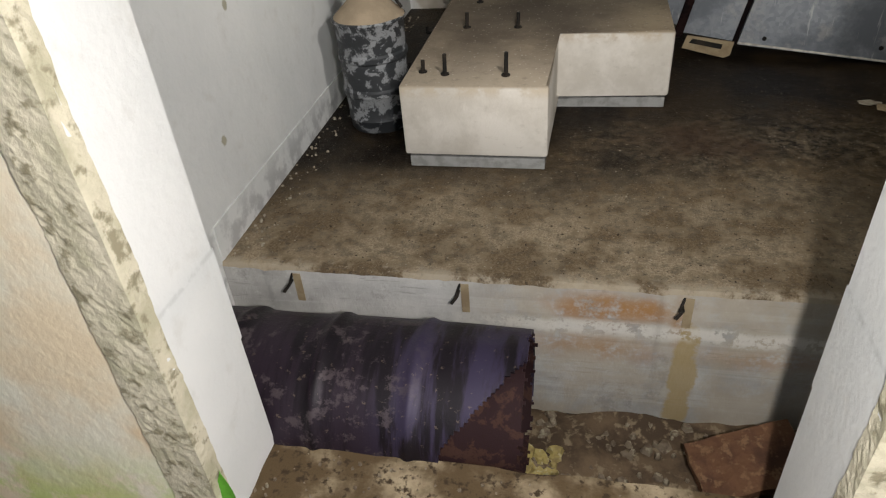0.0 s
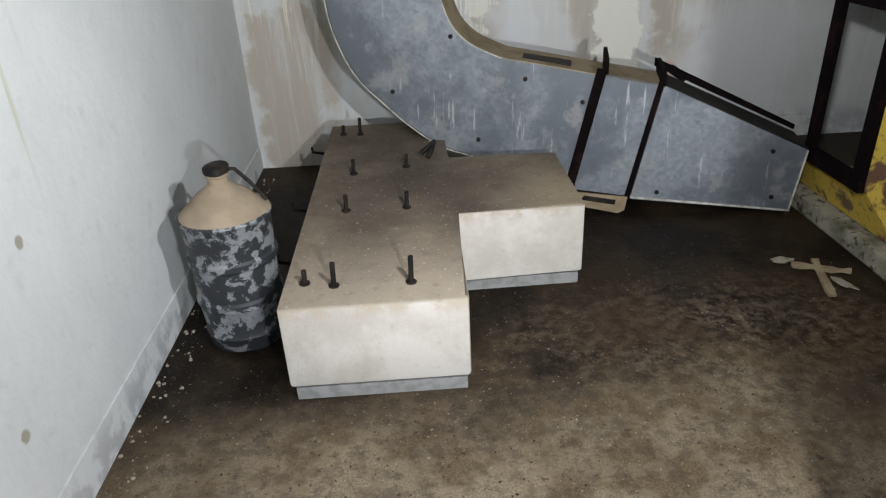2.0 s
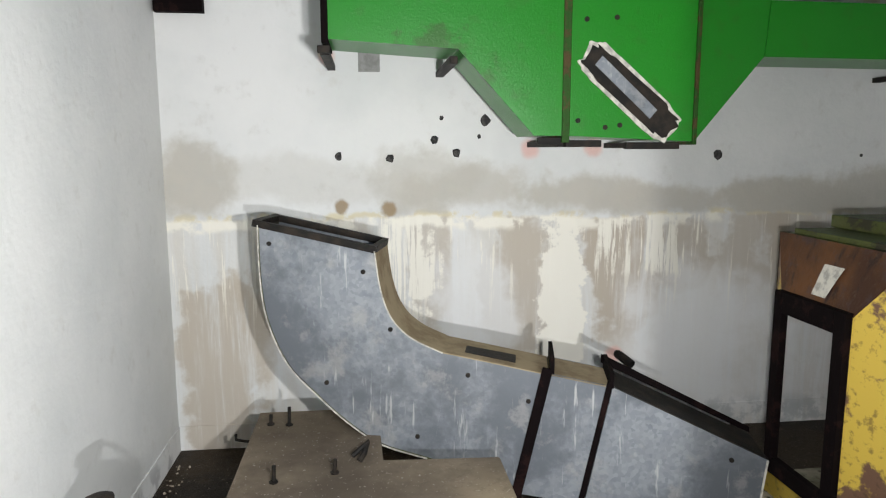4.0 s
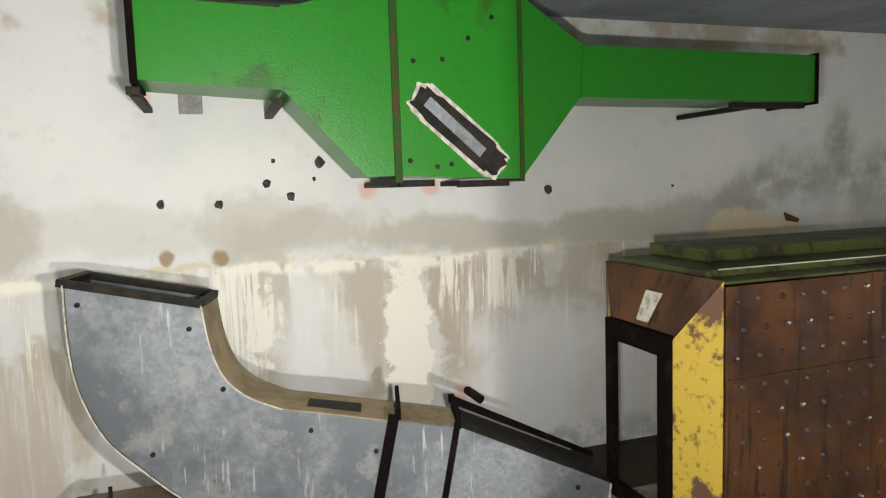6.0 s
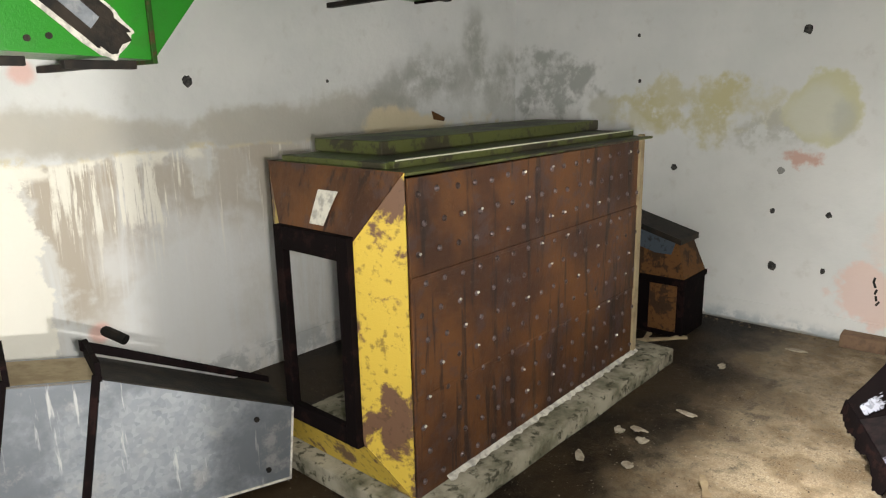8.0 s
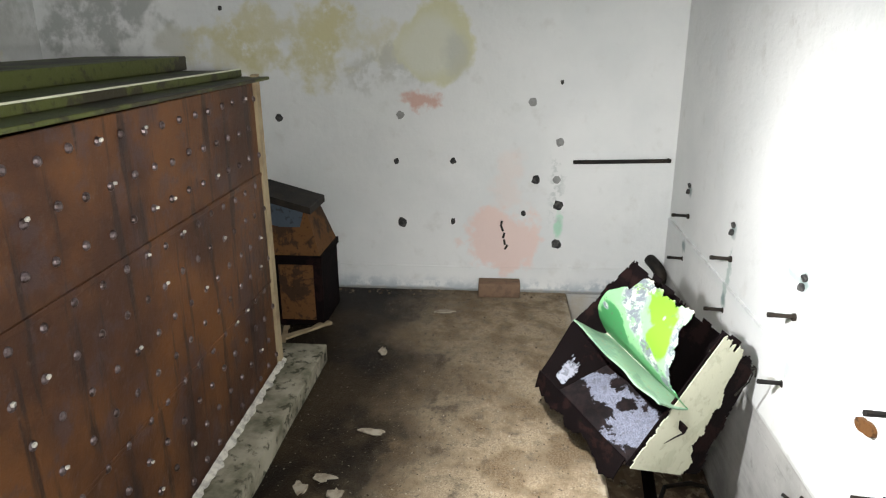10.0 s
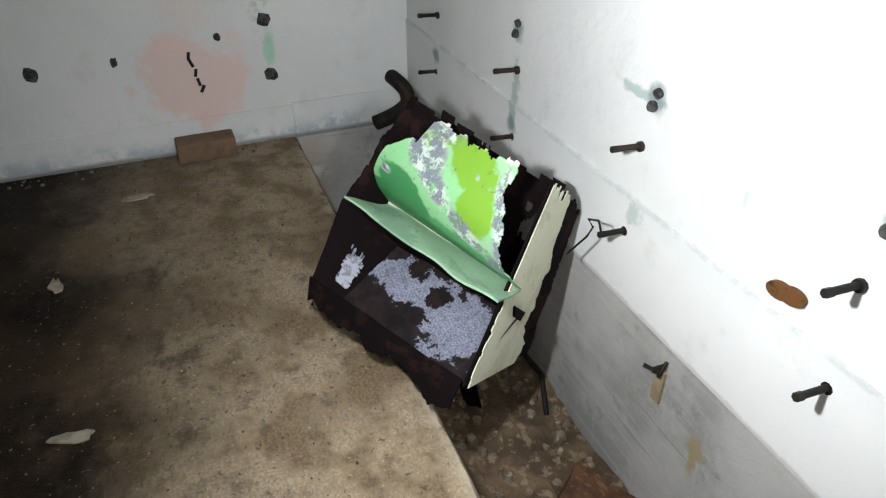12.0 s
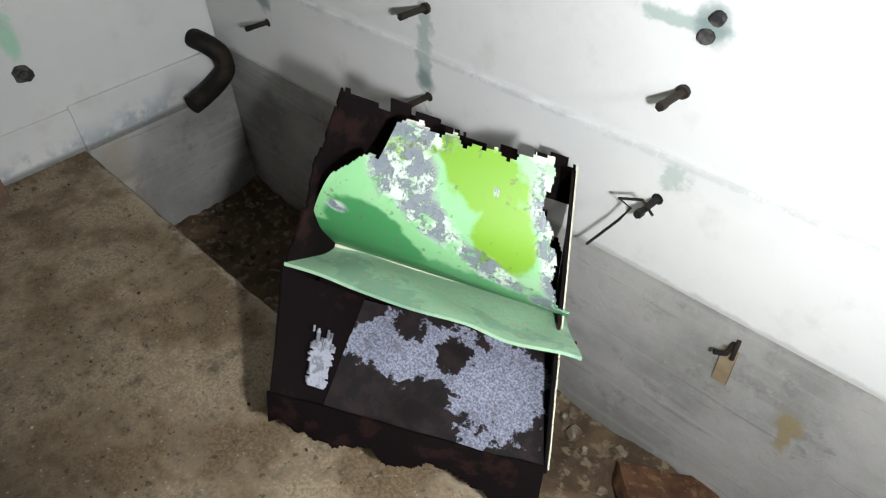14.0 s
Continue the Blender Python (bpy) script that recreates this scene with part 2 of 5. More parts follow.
    if damp == "south":
        k1 = k.times(k.step(z, 0.52, 0.46), k.step(z, 0.40, 0.46), 0.35)
        col = k.mix(k1, col, (0.62, 0.64, 0.64))
        col = k.mix(k.times(k.near(2.25, 1.52, 0.76, 0.04, 0.09, 0.08, 12), 0.8), col, (0.50, 0.47, 0.40))
        x = k.axis(0)
        fine = k.noise(16, 6, 0.65)
        for cx, cz, rx, rz, f in ((3.10, 0.725, 0.07, 0.012, 0.8), (3.70, 0.47, 0.022, 0.10, 0.75), (3.02, 0.44, 0.035, 0.03, 0.6), (2.72, 0.64, 0.006, 0.03, 0.6)):
            col = k.mix(k.times(k.spot(x, z, cx, cz, rx, rz, fine, 0.6, 0.4), f), col, (0.34, 0.42, 0.39))
        seam = k.times(k.step(z, 0.480, 0.468), k.step(z, 0.455, 0.466), k.step(fine, 0.42, 0.55))
        col = k.mix(k.times(seam, 0.5), col, (0.48, 0.49, 0.48))
        col = k.mix(k.times(k.step(k.math("ADD", z, k.math("MULTIPLY", fine, 0.03)), 0.207, 0.196), k.step(z, 0.168, 0.174), k.step(x, 0.7, 0.8), 0.7), col, (0.46, 0.46, 0.44))
        for px, pz in ((3.03, 0.73), (3.71, 0.70), (2.43, 0.75), (4.40, 0.7), (3.70, 0.40), (4.38, 0.42)):
            col = k.mix(k.times(k.near(px, 1.52, pz, 0.015, 0.045, 0.05, 22), 0.85), col, (0.20, 0.26, 0.25))
    return k.done(col, 0.85, 0, 0.35, k.noise(28, 6), 0.008)


PAINT_W, PAINT_N, PAINT_E, PAINT_S = (wall_paint("plaster_" + d, d) for d in ("west", "north", "east", "south"))
PLASTER = wall_paint("plaster")


def slab_material():
    k = Nodes("slab_concrete")
    x, y = k.axis(0), k.axis(1)
    big, mid, fine, grain = k.noise(0.9, 5, 0.6), k.noise(4.0, 9, 0.68), k.noise(20, 8, 0.7), k.noise(120, 4, 0.7)
    # near-black base paints in the torch's falloff away from the dusty front edge
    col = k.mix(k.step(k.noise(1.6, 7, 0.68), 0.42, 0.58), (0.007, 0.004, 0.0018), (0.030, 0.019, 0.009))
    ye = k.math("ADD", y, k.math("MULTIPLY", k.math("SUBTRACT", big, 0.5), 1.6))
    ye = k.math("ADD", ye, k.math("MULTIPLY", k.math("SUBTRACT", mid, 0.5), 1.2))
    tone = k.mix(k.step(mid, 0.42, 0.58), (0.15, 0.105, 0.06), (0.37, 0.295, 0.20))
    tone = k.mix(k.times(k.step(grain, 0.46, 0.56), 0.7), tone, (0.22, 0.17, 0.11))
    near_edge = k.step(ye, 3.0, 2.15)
    lit_dust = k.times(near_edge, k.step(k.math("ADD", fine, k.math("MULTIPLY", near_edge, 0.06)), 0.46, 0.58))
    lit_film = k.times(k.step(ye, 3.1, 2.3), 0.55)
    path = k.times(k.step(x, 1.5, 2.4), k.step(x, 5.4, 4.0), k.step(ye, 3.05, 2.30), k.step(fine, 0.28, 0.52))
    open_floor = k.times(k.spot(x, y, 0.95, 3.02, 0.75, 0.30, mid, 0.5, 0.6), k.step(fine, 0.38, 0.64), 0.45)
    for f in (lit_film, k.times(lit_dust, 0.8), open_floor, k.times(path, 0.92)):
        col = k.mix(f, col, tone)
    col = k.mix(k.times(k.step(k.noise(42, 4, 0.6), 0.63, 0.66), 0.6), col, (0.030, 0.022, 0.015))
    col = k.mix(k.times(k.step(k.noise(8, 8, 0.7), 0.55, 0.63), 0.32), col, (0.05, 0.034, 0.020))
    col = k.mix(k.times(k.step(k.noise(75, 3, 0.5), 0.665, 0.69), 0.5), col, (0.42, 0.38, 0.30))
    col = k.mix(k.times(k.spot(x, y, 0.62, 3.08, 0.22, 0.14, mid, 0.4, 0.5), 0.6), col, (0.055, 0.030, 0.016))
    col = k.mix(k.times(k.step(k.math("ADD", y, k.math("MULTIPLY", fine, 0.12)), 2.18, 2.12), k.step(mid, 0.42, 0.50), 0.8), col, (0.42, 0.36, 0.27))
    rough = k.math("ADD", k.math("MULTIPLY", lit_dust, 0.30), 0.52)
    height = k.math("ADD", k.math("MULTIPLY", fine, 0.6), k.math("MULTIPLY", grain, 0.4))
    return k.done(col, rough, 0, 0.8, height, 0.010, 0.2)


def trench_material():
    k = Nodes("trench_concrete")
    x, z = k.axis(0), k.axis(2)
    slab_side = k.step(k.axis(1), 1.9, 2.0)
    wob, fine = k.noise(6, 6, 0.65), k.noise(24, 6, 0.7)
    col = k.mix(k.step(k.noise(2.2, 6, 0.65), 0.34, 0.64), (0.46, 0.45, 0.43), (0.29, 0.285, 0.27))
    board = k.noise(1, 4, 0.6, k.scaled((0.7, 0.7, 26)), 0.2)
    col = k.mix(k.times(k.step(board, 0.5, 0.62), 0.35), col, (0.50, 0.49, 0.47))
    col = k.mix(k.times(k.step(k.noise(1, 5, 0.7, k.scaled((3, 3, 40)), 0.3), 0.60, 0.66), 0.45), col, (0.20, 0.20, 0.19))
    col = k.mix(k.times(k.step(k.noise(5, 7, 0.75), 0.56, 0.68), 0.5), col, (0.17, 0.165, 0.15))
    col = k.mix(k.times(k.step(fine, 0.58, 0.70), 0.35), col, (0.56, 0.55, 0.52))
    grime = k.times(slab_side, k.step(x, -0.35, 0.0), k.step(wob, 0.36, 0.6))
    col = k.mix(k.times(grime, 0.5), col, (0.36, 0.29, 0.19))
    for cx, cz, rx, rz, f in ((0.22, -0.095, 0.17, 0.050, 0.85), (0.20, -0.27, 0.16, 0.06, 0.7), (0.38, -0.10, 0.10, 0.035, 0.6), (0.75, -0.27, 0.18, 0.045, 0.45), (0.46, -0.13, 0.025, 0.10, 0.8)):
        col = k.mix(k.times(slab_side, k.spot(x, z, cx, cz, rx, rz, wob, 0.5, 0.8), k.step(fine, 0.3, 0.6), f), col, (0.31, 0.15, 0.045))
    col = k.mix(k.times(slab_side, k.spot(x, z, 0.495, -0.36, 0.036, 0.26, wob, 0.5, 0.2), 0.8), col, (0.34, 0.25, 0.11))
    pale = k.times(k.step(k.math("ADD", z, k.math("MULTIPLY", wob, 0.08)), -0.19, -0.15), k.step(k.math("ADD", z, k.math("MULTIPLY", wob, 0.08)), -0.10, -0.13), k.step(fine, 0.42, 0.52), slab_side, k.step(x, -0.4, 0.1))
    col = k.mix(k.times(pale, 0.8), col, (0.60, 0.58, 0.53))
    south = k.step(k.axis(1), 1.7, 1.6)
    col = k.mix(k.times(south, k.spot(x, z, 2.665, -0.07, 0.025, 0.07, wob, 0.6, 0.3), 0.8), col, (0.33, 0.26, 0.13))
    return k.done(col, 0.85, 0, 0.6, k.noise(30, 7, 0.75), 0.010)


def outer_material():
    k = Nodes("weathered_limewash")
    z = k.axis(2)
    wob = k.noise(4, 6, 0.65)
    col = k.mix(k.step(k.noise(2.2, 5), 0.40, 0.62), (0.86, 0.82, 0.68), (0.84, 0.70, 0.50))
    col = k.mix(k.times(k.step(k.noise(1.6, 4), 0.52, 0.64), 0.55), col, (0.70, 0.44, 0.20))
    moss = k.times(k.step(k.math("ADD", z, k.math("MULTIPLY", wob, 0.4)), 0.35, -0.05), k.step(wob, 0.42, 0.56))
    col = k.mix(k.times(moss, 0.8), col, (0.52, 0.66, 0.16))
    return k.done(col, 0.9, 0, 0.5, k.noise(20, 6), 0.01)


def rusty(name, base, rust, share, rough=0.6, metal=0.3, scale=5.0, pits=None, gloss=None):
    k = Nodes(name)
    n = k.noise(scale, 6, 0.65, None, 0.3)
    col = k.mix(k.step(n, share, share + 0.06), base, rust)
    col = k.mix(k.times(k.step(k.noise(scale * 7, 5), 0.54, 0.68), 0.6), col, pits or tuple(c * 0.45 for c in rust))
    return k.done(col, rough, metal, 0.4, k.noise(70, 5, 0.7), 0.004, gloss)


def galvanized():
    k = Nodes("galvanized_sheet")
    sp = k.t.nodes.new("ShaderNodeTexVoronoi")
    k.t.links.new(k.pos, sp.inputs["Vector"])
    sp.inputs["Scale"].default_value = 55
    tone = k.math("MULTIPLY", sp.outputs["Color"], 1.0)
    col = k.mix(tone, (0.22, 0.24, 0.27), (0.33, 0.35, 0.37))
    col = k.mix(k.step(k.noise(2.0, 6, 0.65), 0.42, 0.60), col, (0.155, 0.17, 0.19))
    col = k.mix(k.times(k.step(k.noise(5, 6, 0.7), 0.54, 0.66), 0.45), col, (0.42, 0.41, 0.39))
    col = k.mix(k.times(k.step(k.noise(1, 4, 0.6, k.scaled((30, 30, 3))), 0.62, 0.70), 0.6), col, (0.6, 0.6, 0.58))
    return k.done(col, k.math("ADD", k.math("MULTIPLY", k.noise(4, 4), 0.35), 0.36), 0.55, 0.25, k.noise(14, 5), 0.006)


def tread_brown():
    k = Nodes("brown_rusted_paint")
    run = k.noise(1, 6, 0.65, k.scaled((16, 16, 1.6)), 0.2)
    col = k.mix(k.step(k.noise(2.6, 5, 0.6), 0.36, 0.62), (0.050, 0.020, 0.010), (0.125, 0.050, 0.016))
    col = k.mix(k.times(k.step(k.noise(9, 6, 0.7), 0.50, 0.62), 0.55), col, (0.060, 0.040, 0.042))
    col = k.mix(k.times(k.step(run, 0.53, 0.63), 0.75), col, (0.017, 0.011, 0.010))
    col = k.mix(k.times(k.step(k.noise(45, 5, 0.7), 0.58, 0.68), 0.5), col, (0.10, 0.065, 0.05))
    return k.done(col, 0.55, 0.05, 0.5, k.noise(40, 6, 0.7), 0.006, 0.3)


SLAB, TRENCH, OUTER, GALV, BROWN = slab_material(), trench_material(), outer_material(), galvanized(), tread_brown()
CONCRETE = plain("cast_concrete", (0.62, 0.58, 0.52), (0.50, 0.46, 0.40), 3.0, 0.85, 0, 0.35, (0.40, 0.36, 0.30), 14)


def plinth_material():
    k = Nodes("dusty_cast_concrete")
    x, y, z = k.axis(0), k.axis(1), k.axis(2)
    wob, fine = k.noise(3.5, 7, 0.65), k.noise(26, 7, 0.7)
    col = k.mix(k.step(k.noise(3, 6, 0.65), 0.4, 0.62), (0.62, 0.585, 0.53), (0.50, 0.465, 0.41))
    col = k.mix(k.times(k.step(fine, 0.56, 0.66), 0.35), col, (0.40, 0.37, 0.32))
    top = k.step(z, 0.352, 0.364)
    dirt = k.mix(k.step(wob, 0.30, 0.70), (0.165, 0.130, 0.095), (0.29, 0.235, 0.17))
    for cx, cy, rx, ry, f in ((-0.12, 3.72, 0.34, 0.34, 0.75), (-0.35, 3.35, 0.12, 0.35, 0.5), (-0.3, 4.3, 0.3, 0.3, 0.5), (0.02, 3.35, 0.10, 0.3, 0.45)):
        dirt = k.mix(k.times(k.spot(x, y, cx, cy, rx, ry, wob, 0.08, 0.9), f), dirt, (0.080, 0.064, 0.050))
    dirt = k.mix(k.times(k.step(k.math("ADD", y, k.math("MULTIPLY", wob, 0.3)), 3.45, 2.85), 0.6), dirt, (0.42, 0.36, 0.28))
    dirt = k.mix(k.times(k.spot(x, y, 0.42, 3.6, 0.14, 0.25, wob, 0.15, 0.8), 0.6), dirt, (0.34, 0.27, 0.18))
    dirt = k.mix(k.times(k.step(fine, 0.50, 0.68), 0.3), dirt, (0.10, 0.08, 0.06))
    dirt = k.mix(k.times(k.step(k.noise(60, 3), 0.64, 0.68), 0.6), dirt, (0.5, 0.46, 0.4))
    col = k.mix(top, col, dirt)
    col = k.mix(k.times(k.step(z, 0.30, 0.36), k.step(k.noise(12, 5), 0.45, 0.58), k.math("SUBTRACT", 1.0, top), 0.5), col, (0.42, 0.32, 0.2))
    return k.done(col, 0.85, 0, 0.5, fine, 0.006)


PLINTH = plinth_material()
MOSSY = plain("mossy_concrete", (0.34, 0.31, 0.24), (0.10, 0.095, 0.06), 6, 0.9, 0, 0.5, (0.06, 0.058, 0.038), 22, 0.34, 0.72)
GREEN = rusty("green_gloss_paint", (0.012, 0.19, 0.010), (0.020, 0.11, 0.008), 0.60, 0.32, 0.0, 2.0, (0.02, 0.16, 0.012))
YELLOW = rusty("flaking_yellow_paint", (0.58, 0.41, 0.06), (0.14, 0.075, 0.045), 0.53, 0.5, 0.0, 4.5)
RUST = rusty("dark_rust", (0.005, 0.0032, 0.0034), (0.014, 0.007, 0.0065), 0.54, 0.85, 0.0, 9, None, 0.06)
RUSTMID = rusty("brown_rust", (0.13, 0.075, 0.045), (0.07, 0.04, 0.03), 0.5, 0.8, 0.1, 12)
BLACK = plain("black_iron", (0.016, 0.015, 0.014), (0.035, 0.028, 0.022), 12, 0.6, 0.3, 0.3)
DARKHOLE = plain("dark_socket", (0.03, 0.03, 0.03), (0.09, 0.085, 0.08), 40, 0.9, 0, 0.2)
GREYPATCH = plain("cement_patch", (0.30, 0.30, 0.29), (0.22, 0.22, 0.21), 20, 0.9, 0, 0.3)
OLIVE = rusty("green_weathered_steel", (0.075, 0.085, 0.022), (0.035, 0.030, 0.016), 0.5, 0.55, 0.2, 5)
ORANGE = rusty("orange_rust", (0.13, 0.060, 0.022), (0.05, 0.028, 0.016), 0.5, 0.75, 0.1, 8)
STEELBLUE = rusty("blue_grey_steel", (0.085, 0.11, 0.14), (0.05, 0.05, 0.05), 0.58, 0.45, 0.4, 6)
CREAM = rusty("cream_coating", (0.50, 0.50, 0.38), (0.44, 0.44, 0.33), 0.55, 0.65, 0, 5, (0.36, 0.35, 0.26))
GREYGREEN = rusty("pale_green_coating", (0.27, 0.42, 0.28), (0.20, 0.33, 0.23), 0.50, 0.6, 0, 8, (0.34, 0.32, 0.20))
WOOD = plain("old_wood", (0.13, 0.065, 0.035), (0.07, 0.035, 0.022), 9, 0.8, 0, 0.5, (0.19, 0.11, 0.06), 30)
PALEWOOD = plain("pale_wood", (0.34, 0.27, 0.17), (0.24, 0.18, 0.11), 9, 0.8, 0, 0.4)
BRICKM = plain("dirty_brick", (0.20, 0.13, 0.085), (0.15, 0.10, 0.07), 20, 0.9, 0, 0.5)
CHIP = plain("paint_flake", (0.36, 0.32, 0.25), (0.24, 0.20, 0.15), 30, 0.9, 0, 0.2)
EARTH = plain("trench_dirt", (0.075, 0.052, 0.034), (0.15, 0.105, 0.065), 7, 0.95, 0, 0.8, (0.22, 0.17, 0.11), 26)
SAND = plain("dry_silt", (0.36, 0.285, 0.20), (0.29, 0.23, 0.16), 8, 0.95, 0, 0.4)
RENDER = plain("crumbling_render", (0.62, 0.57, 0.44), (0.45, 0.42, 0.30), 9, 0.95, 0, 1.0, (0.28, 0.25, 0.17), 22)
LEAF = plain("fresh_leaf", (0.10, 0.36, 0.03), (0.07, 0.26, 0.02), 20, 0.5, 0, 0.2)
PAPER = plain("paper_label", (0.60, 0.57, 0.50), (0.34, 0.32, 0.29), 30, 0.8, 0, 0.1)
CEIL = plain("ceiling_concrete", (0.33, 0.36, 0.40), (0.25, 0.27, 0.30), 2, 0.9, 0, 0.3)


def green_trough_material():
    k = Nodes("green_enamel_flaking")
    u, v = k.math("SUBTRACT", 1.0, k.uv(0)), k.uv(1)
    wob, fine, grit = k.noise(9, 6, 0.6), k.noise(34, 8, 0.78), k.noise(120, 4, 0.7)
    dark, mid, mint, lime = (0.050, 0.22, 0.075), (0.10, 0.31, 0.13), (0.28, 0.46, 0.27), (0.17, 0.34, 0.028)
    col = k.mix(k.step(wob, 0.40, 0.60), mint, (0.22, 0.48, 0.22))
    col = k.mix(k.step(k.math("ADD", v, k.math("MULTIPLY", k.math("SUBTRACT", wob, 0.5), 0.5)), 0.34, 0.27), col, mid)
    for cu, cv, ru, rv, t in ((0.22, 0.36, 0.24, 0.13, -18), (0.12, 0.22, 0.16, 0.12, 0), (0.5, 0.14, 0.3, 0.07, -6)):
        col = k.mix(k.spot(u, v, cu, cv, ru, rv, wob, 0.18, 0.10, t), col, dark)
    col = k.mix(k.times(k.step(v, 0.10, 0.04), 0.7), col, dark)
    for cu, cv, ru, rv, t in ((0.64, 0.76, 0.20, 0.16, -12), (0.75, 0.58, 0.15, 0.17, 0), (0.55, 0.86, 0.16, 0.09, 0), (0.24, 0.80, 0.15, 0.05, 20)):
        col = k.mix(k.spot(u, v, cu, cv, ru, rv, wob, 0.18, 0.10, t), col, lime)
    bare = None
    for cu, cv, ru, rv, t in ((0.27, 0.68, 0.17, 0.13, -20), (0.45, 0.52, 0.22, 0.085, -34), (0.66, 0.40, 0.18, 0.06, -28), (0.22, 0.90, 0.20, 0.07, 0), (0.95, 0.55, 0.06, 0.26, 8), (0.92, 0.27, 0.07, 0.05, 0), (0.07, 0.42, 0.05, 0.03, 0), (0.70, 0.74, 0.02, 0.03, 0)):
        f = k.spot(u, v, cu, cv, ru, rv, wob, 0.32, 0.30, t)
        bare = f if bare is None else k.math("MAXIMUM", bare, f)
    lost = k.times(bare, k.step(fine, 0.47, 0.52))
    col = k.mix(k.times(bare, k.step(k.noise(26, 7, 0.7), 0.43, 0.50), 0.85), col, (0.55, 0.62, 0.56))
    col = k.mix(lost, col, k.mix(grit, (0.10, 0.12, 0.14), (0.26, 0.29, 0.32)))
    rim = k.step(k.math("ADD", v, k.math("MULTIPLY", fine, 0.16)), 0.985, 1.03)
    col = k.mix(rim, col, (0.66, 0.62, 0.54))
    col = k.mix(k.times(k.step(k.noise(60, 5), 0.62, 0.68), 0.7), col, (0.12, 0.12, 0.08))
    return k.done(col, 0.45, 0, 0.6, k.math("SUBTRACT", 1.0, lost), 0.004)


def bare_grey_material():
    k = Nodes("bare_sheet_with_tar")
    u, v = k.math("SUBTRACT", 1.0, k.uv(0)), k.uv(1)
    wob, grit = k.noise(16, 6, 0.65), k.noise(240, 4, 0.7)
    grey = k.mix(k.step(grit, 0.38, 0.62), (0.10, 0.105, 0.14), (0.27, 0.285, 0.36))
    grey = k.mix(k.times(k.step(k.noise(40, 6, 0.7), 0.52, 0.66), 0.6), grey, (0.10, 0.09, 0.10))
    tar = k.mix(k.step(k.noise(30, 5), 0.4, 0.65), (0.005, 0.0032, 0.0036), (0.016, 0.009, 0.009))
    clear = None
    for cu, cv, ru, rv, t in ((0.36, 0.72, 0.34, 0.26, -8), (0.72, 0.50, 0.26, 0.42, 0), (0.14, 0.72, 0.14, 0.20, 0)):
        f = k.spot(u, v, cu, cv, ru, rv, wob, 0.30, 0.04, t)
        clear = f if clear is None else k.math("MAXIMUM", clear, f)
    for cu, cv, ru, rv in ((0.50, 0.72, 0.10, 0.14), (0.27, 0.86, 0.10, 0.12), (0.47, 0.40, 0.08, 0.05)):
        clear = k.math("MINIMUM", clear, k.math("SUBTRACT", 1.0, k.spot(u, v, cu, cv, ru, rv, wob, 0.5, 0.05)))
    col = k.mix(clear, tar, grey)
    return k.done(col, k.math("ADD", k.math("MULTIPLY", clear, -0.2), 0.7), 0.1, 0.5, k.noise(70, 5, 0.7), 0.004, 0.25)


TROUGH, BARE = green_trough_material(), bare_grey_material()


# ---- building blocks ----
def brick_form(bm, x0, x1, y0, y1, z0, z1, bevel=0.0, m=None):
    vs = bmesh.ops.create_cube(bm, size=1)["verts"]
    t = Matrix.Translation(((x0 + x1) / 2, (y0 + y1) / 2, (z0 + z1) / 2)) @ Matrix.Diagonal((x1 - x0, y1 - y0, z1 - z0, 1))
    bmesh.ops.transform(bm, matrix=(m @ t) if m else t, verts=vs)
    if bevel:
        es = list({e for v in vs for e in v.link_edges})
        bmesh.ops.bevel(bm, geom=es, offset=bevel, segments=2, affect="EDGES", profile=0.5)
    return bm


def blockbm(*a, **k):
    return brick_form(bmesh.new(), *a, **k)


def rod(bm, a, b, r, seg=10, r2=None):
    a, b = Vector(a), Vector(b)
    m = Matrix.Translation((a + b) / 2) @ (b - a).to_track_quat("Z", "Y").to_matrix().to_4x4()
    bmesh.ops.create_cone(bm, cap_ends=True, segments=seg, radius1=r, radius2=r if r2 is None else r2, depth=(b - a).length, matrix=m)
    return bm


def prism(outline, thick, m, hollow=False):
    """A flat outline in x, z thickened along y from 0 to thick, laid by m."""
    bm = bmesh.new()
    front = [bm.verts.new((x, 0, z)) for x, z in outline]
    back = [bm.verts.new((x, thick, z)) for x, z in outline]
    if not hollow:
        bm.faces.new(front)
        bm.faces.new(back[::-1])
    n = len(outline)
    for i in range(n):
        bm.faces.new((front[i], back[i], back[(i + 1) % n], front[(i + 1) % n]))
    bmesh.ops.recalc_face_normals(bm, faces=bm.faces)
    bm.transform(m)
    return bm


def sheet(fn, nu, nv, thick, keep=None):
    """A bent sheet fn(u, v) with thickness; keep(u, v) false leaves a hole."""
    bm = bmesh.new()
    g = [[bm.verts.new(fn(i / nu, j / nv)) for j in range(nv + 1)] for i in range(nu + 1)]
    for i in range(nu):
        for j in range(nv):
            if keep is None or keep((i + 0.5) / nu, (j + 0.5) / nv):
                bm.faces.new((g[i][j], g[i + 1][j], g[i + 1][j + 1], g[i][j + 1]))
    lay = bm.loops.layers.uv.new("UVMap")
    grid = {v: (i / nu, j / nv) for i, row in enumerate(g) for j, v in enumerate(row)}
    for f in bm.faces:
        for lp in f.loops:
            lp[lay].uv = grid[lp.vert]
    bmesh.ops.delete(bm, geom=[v for v in bm.verts if not v.link_faces], context="VERTS")
    bmesh.ops.recalc_face_normals(bm, faces=bm.faces)
    bmesh.ops.solidify(bm, geom=bm.faces[:], thickness=thick)
    return bm


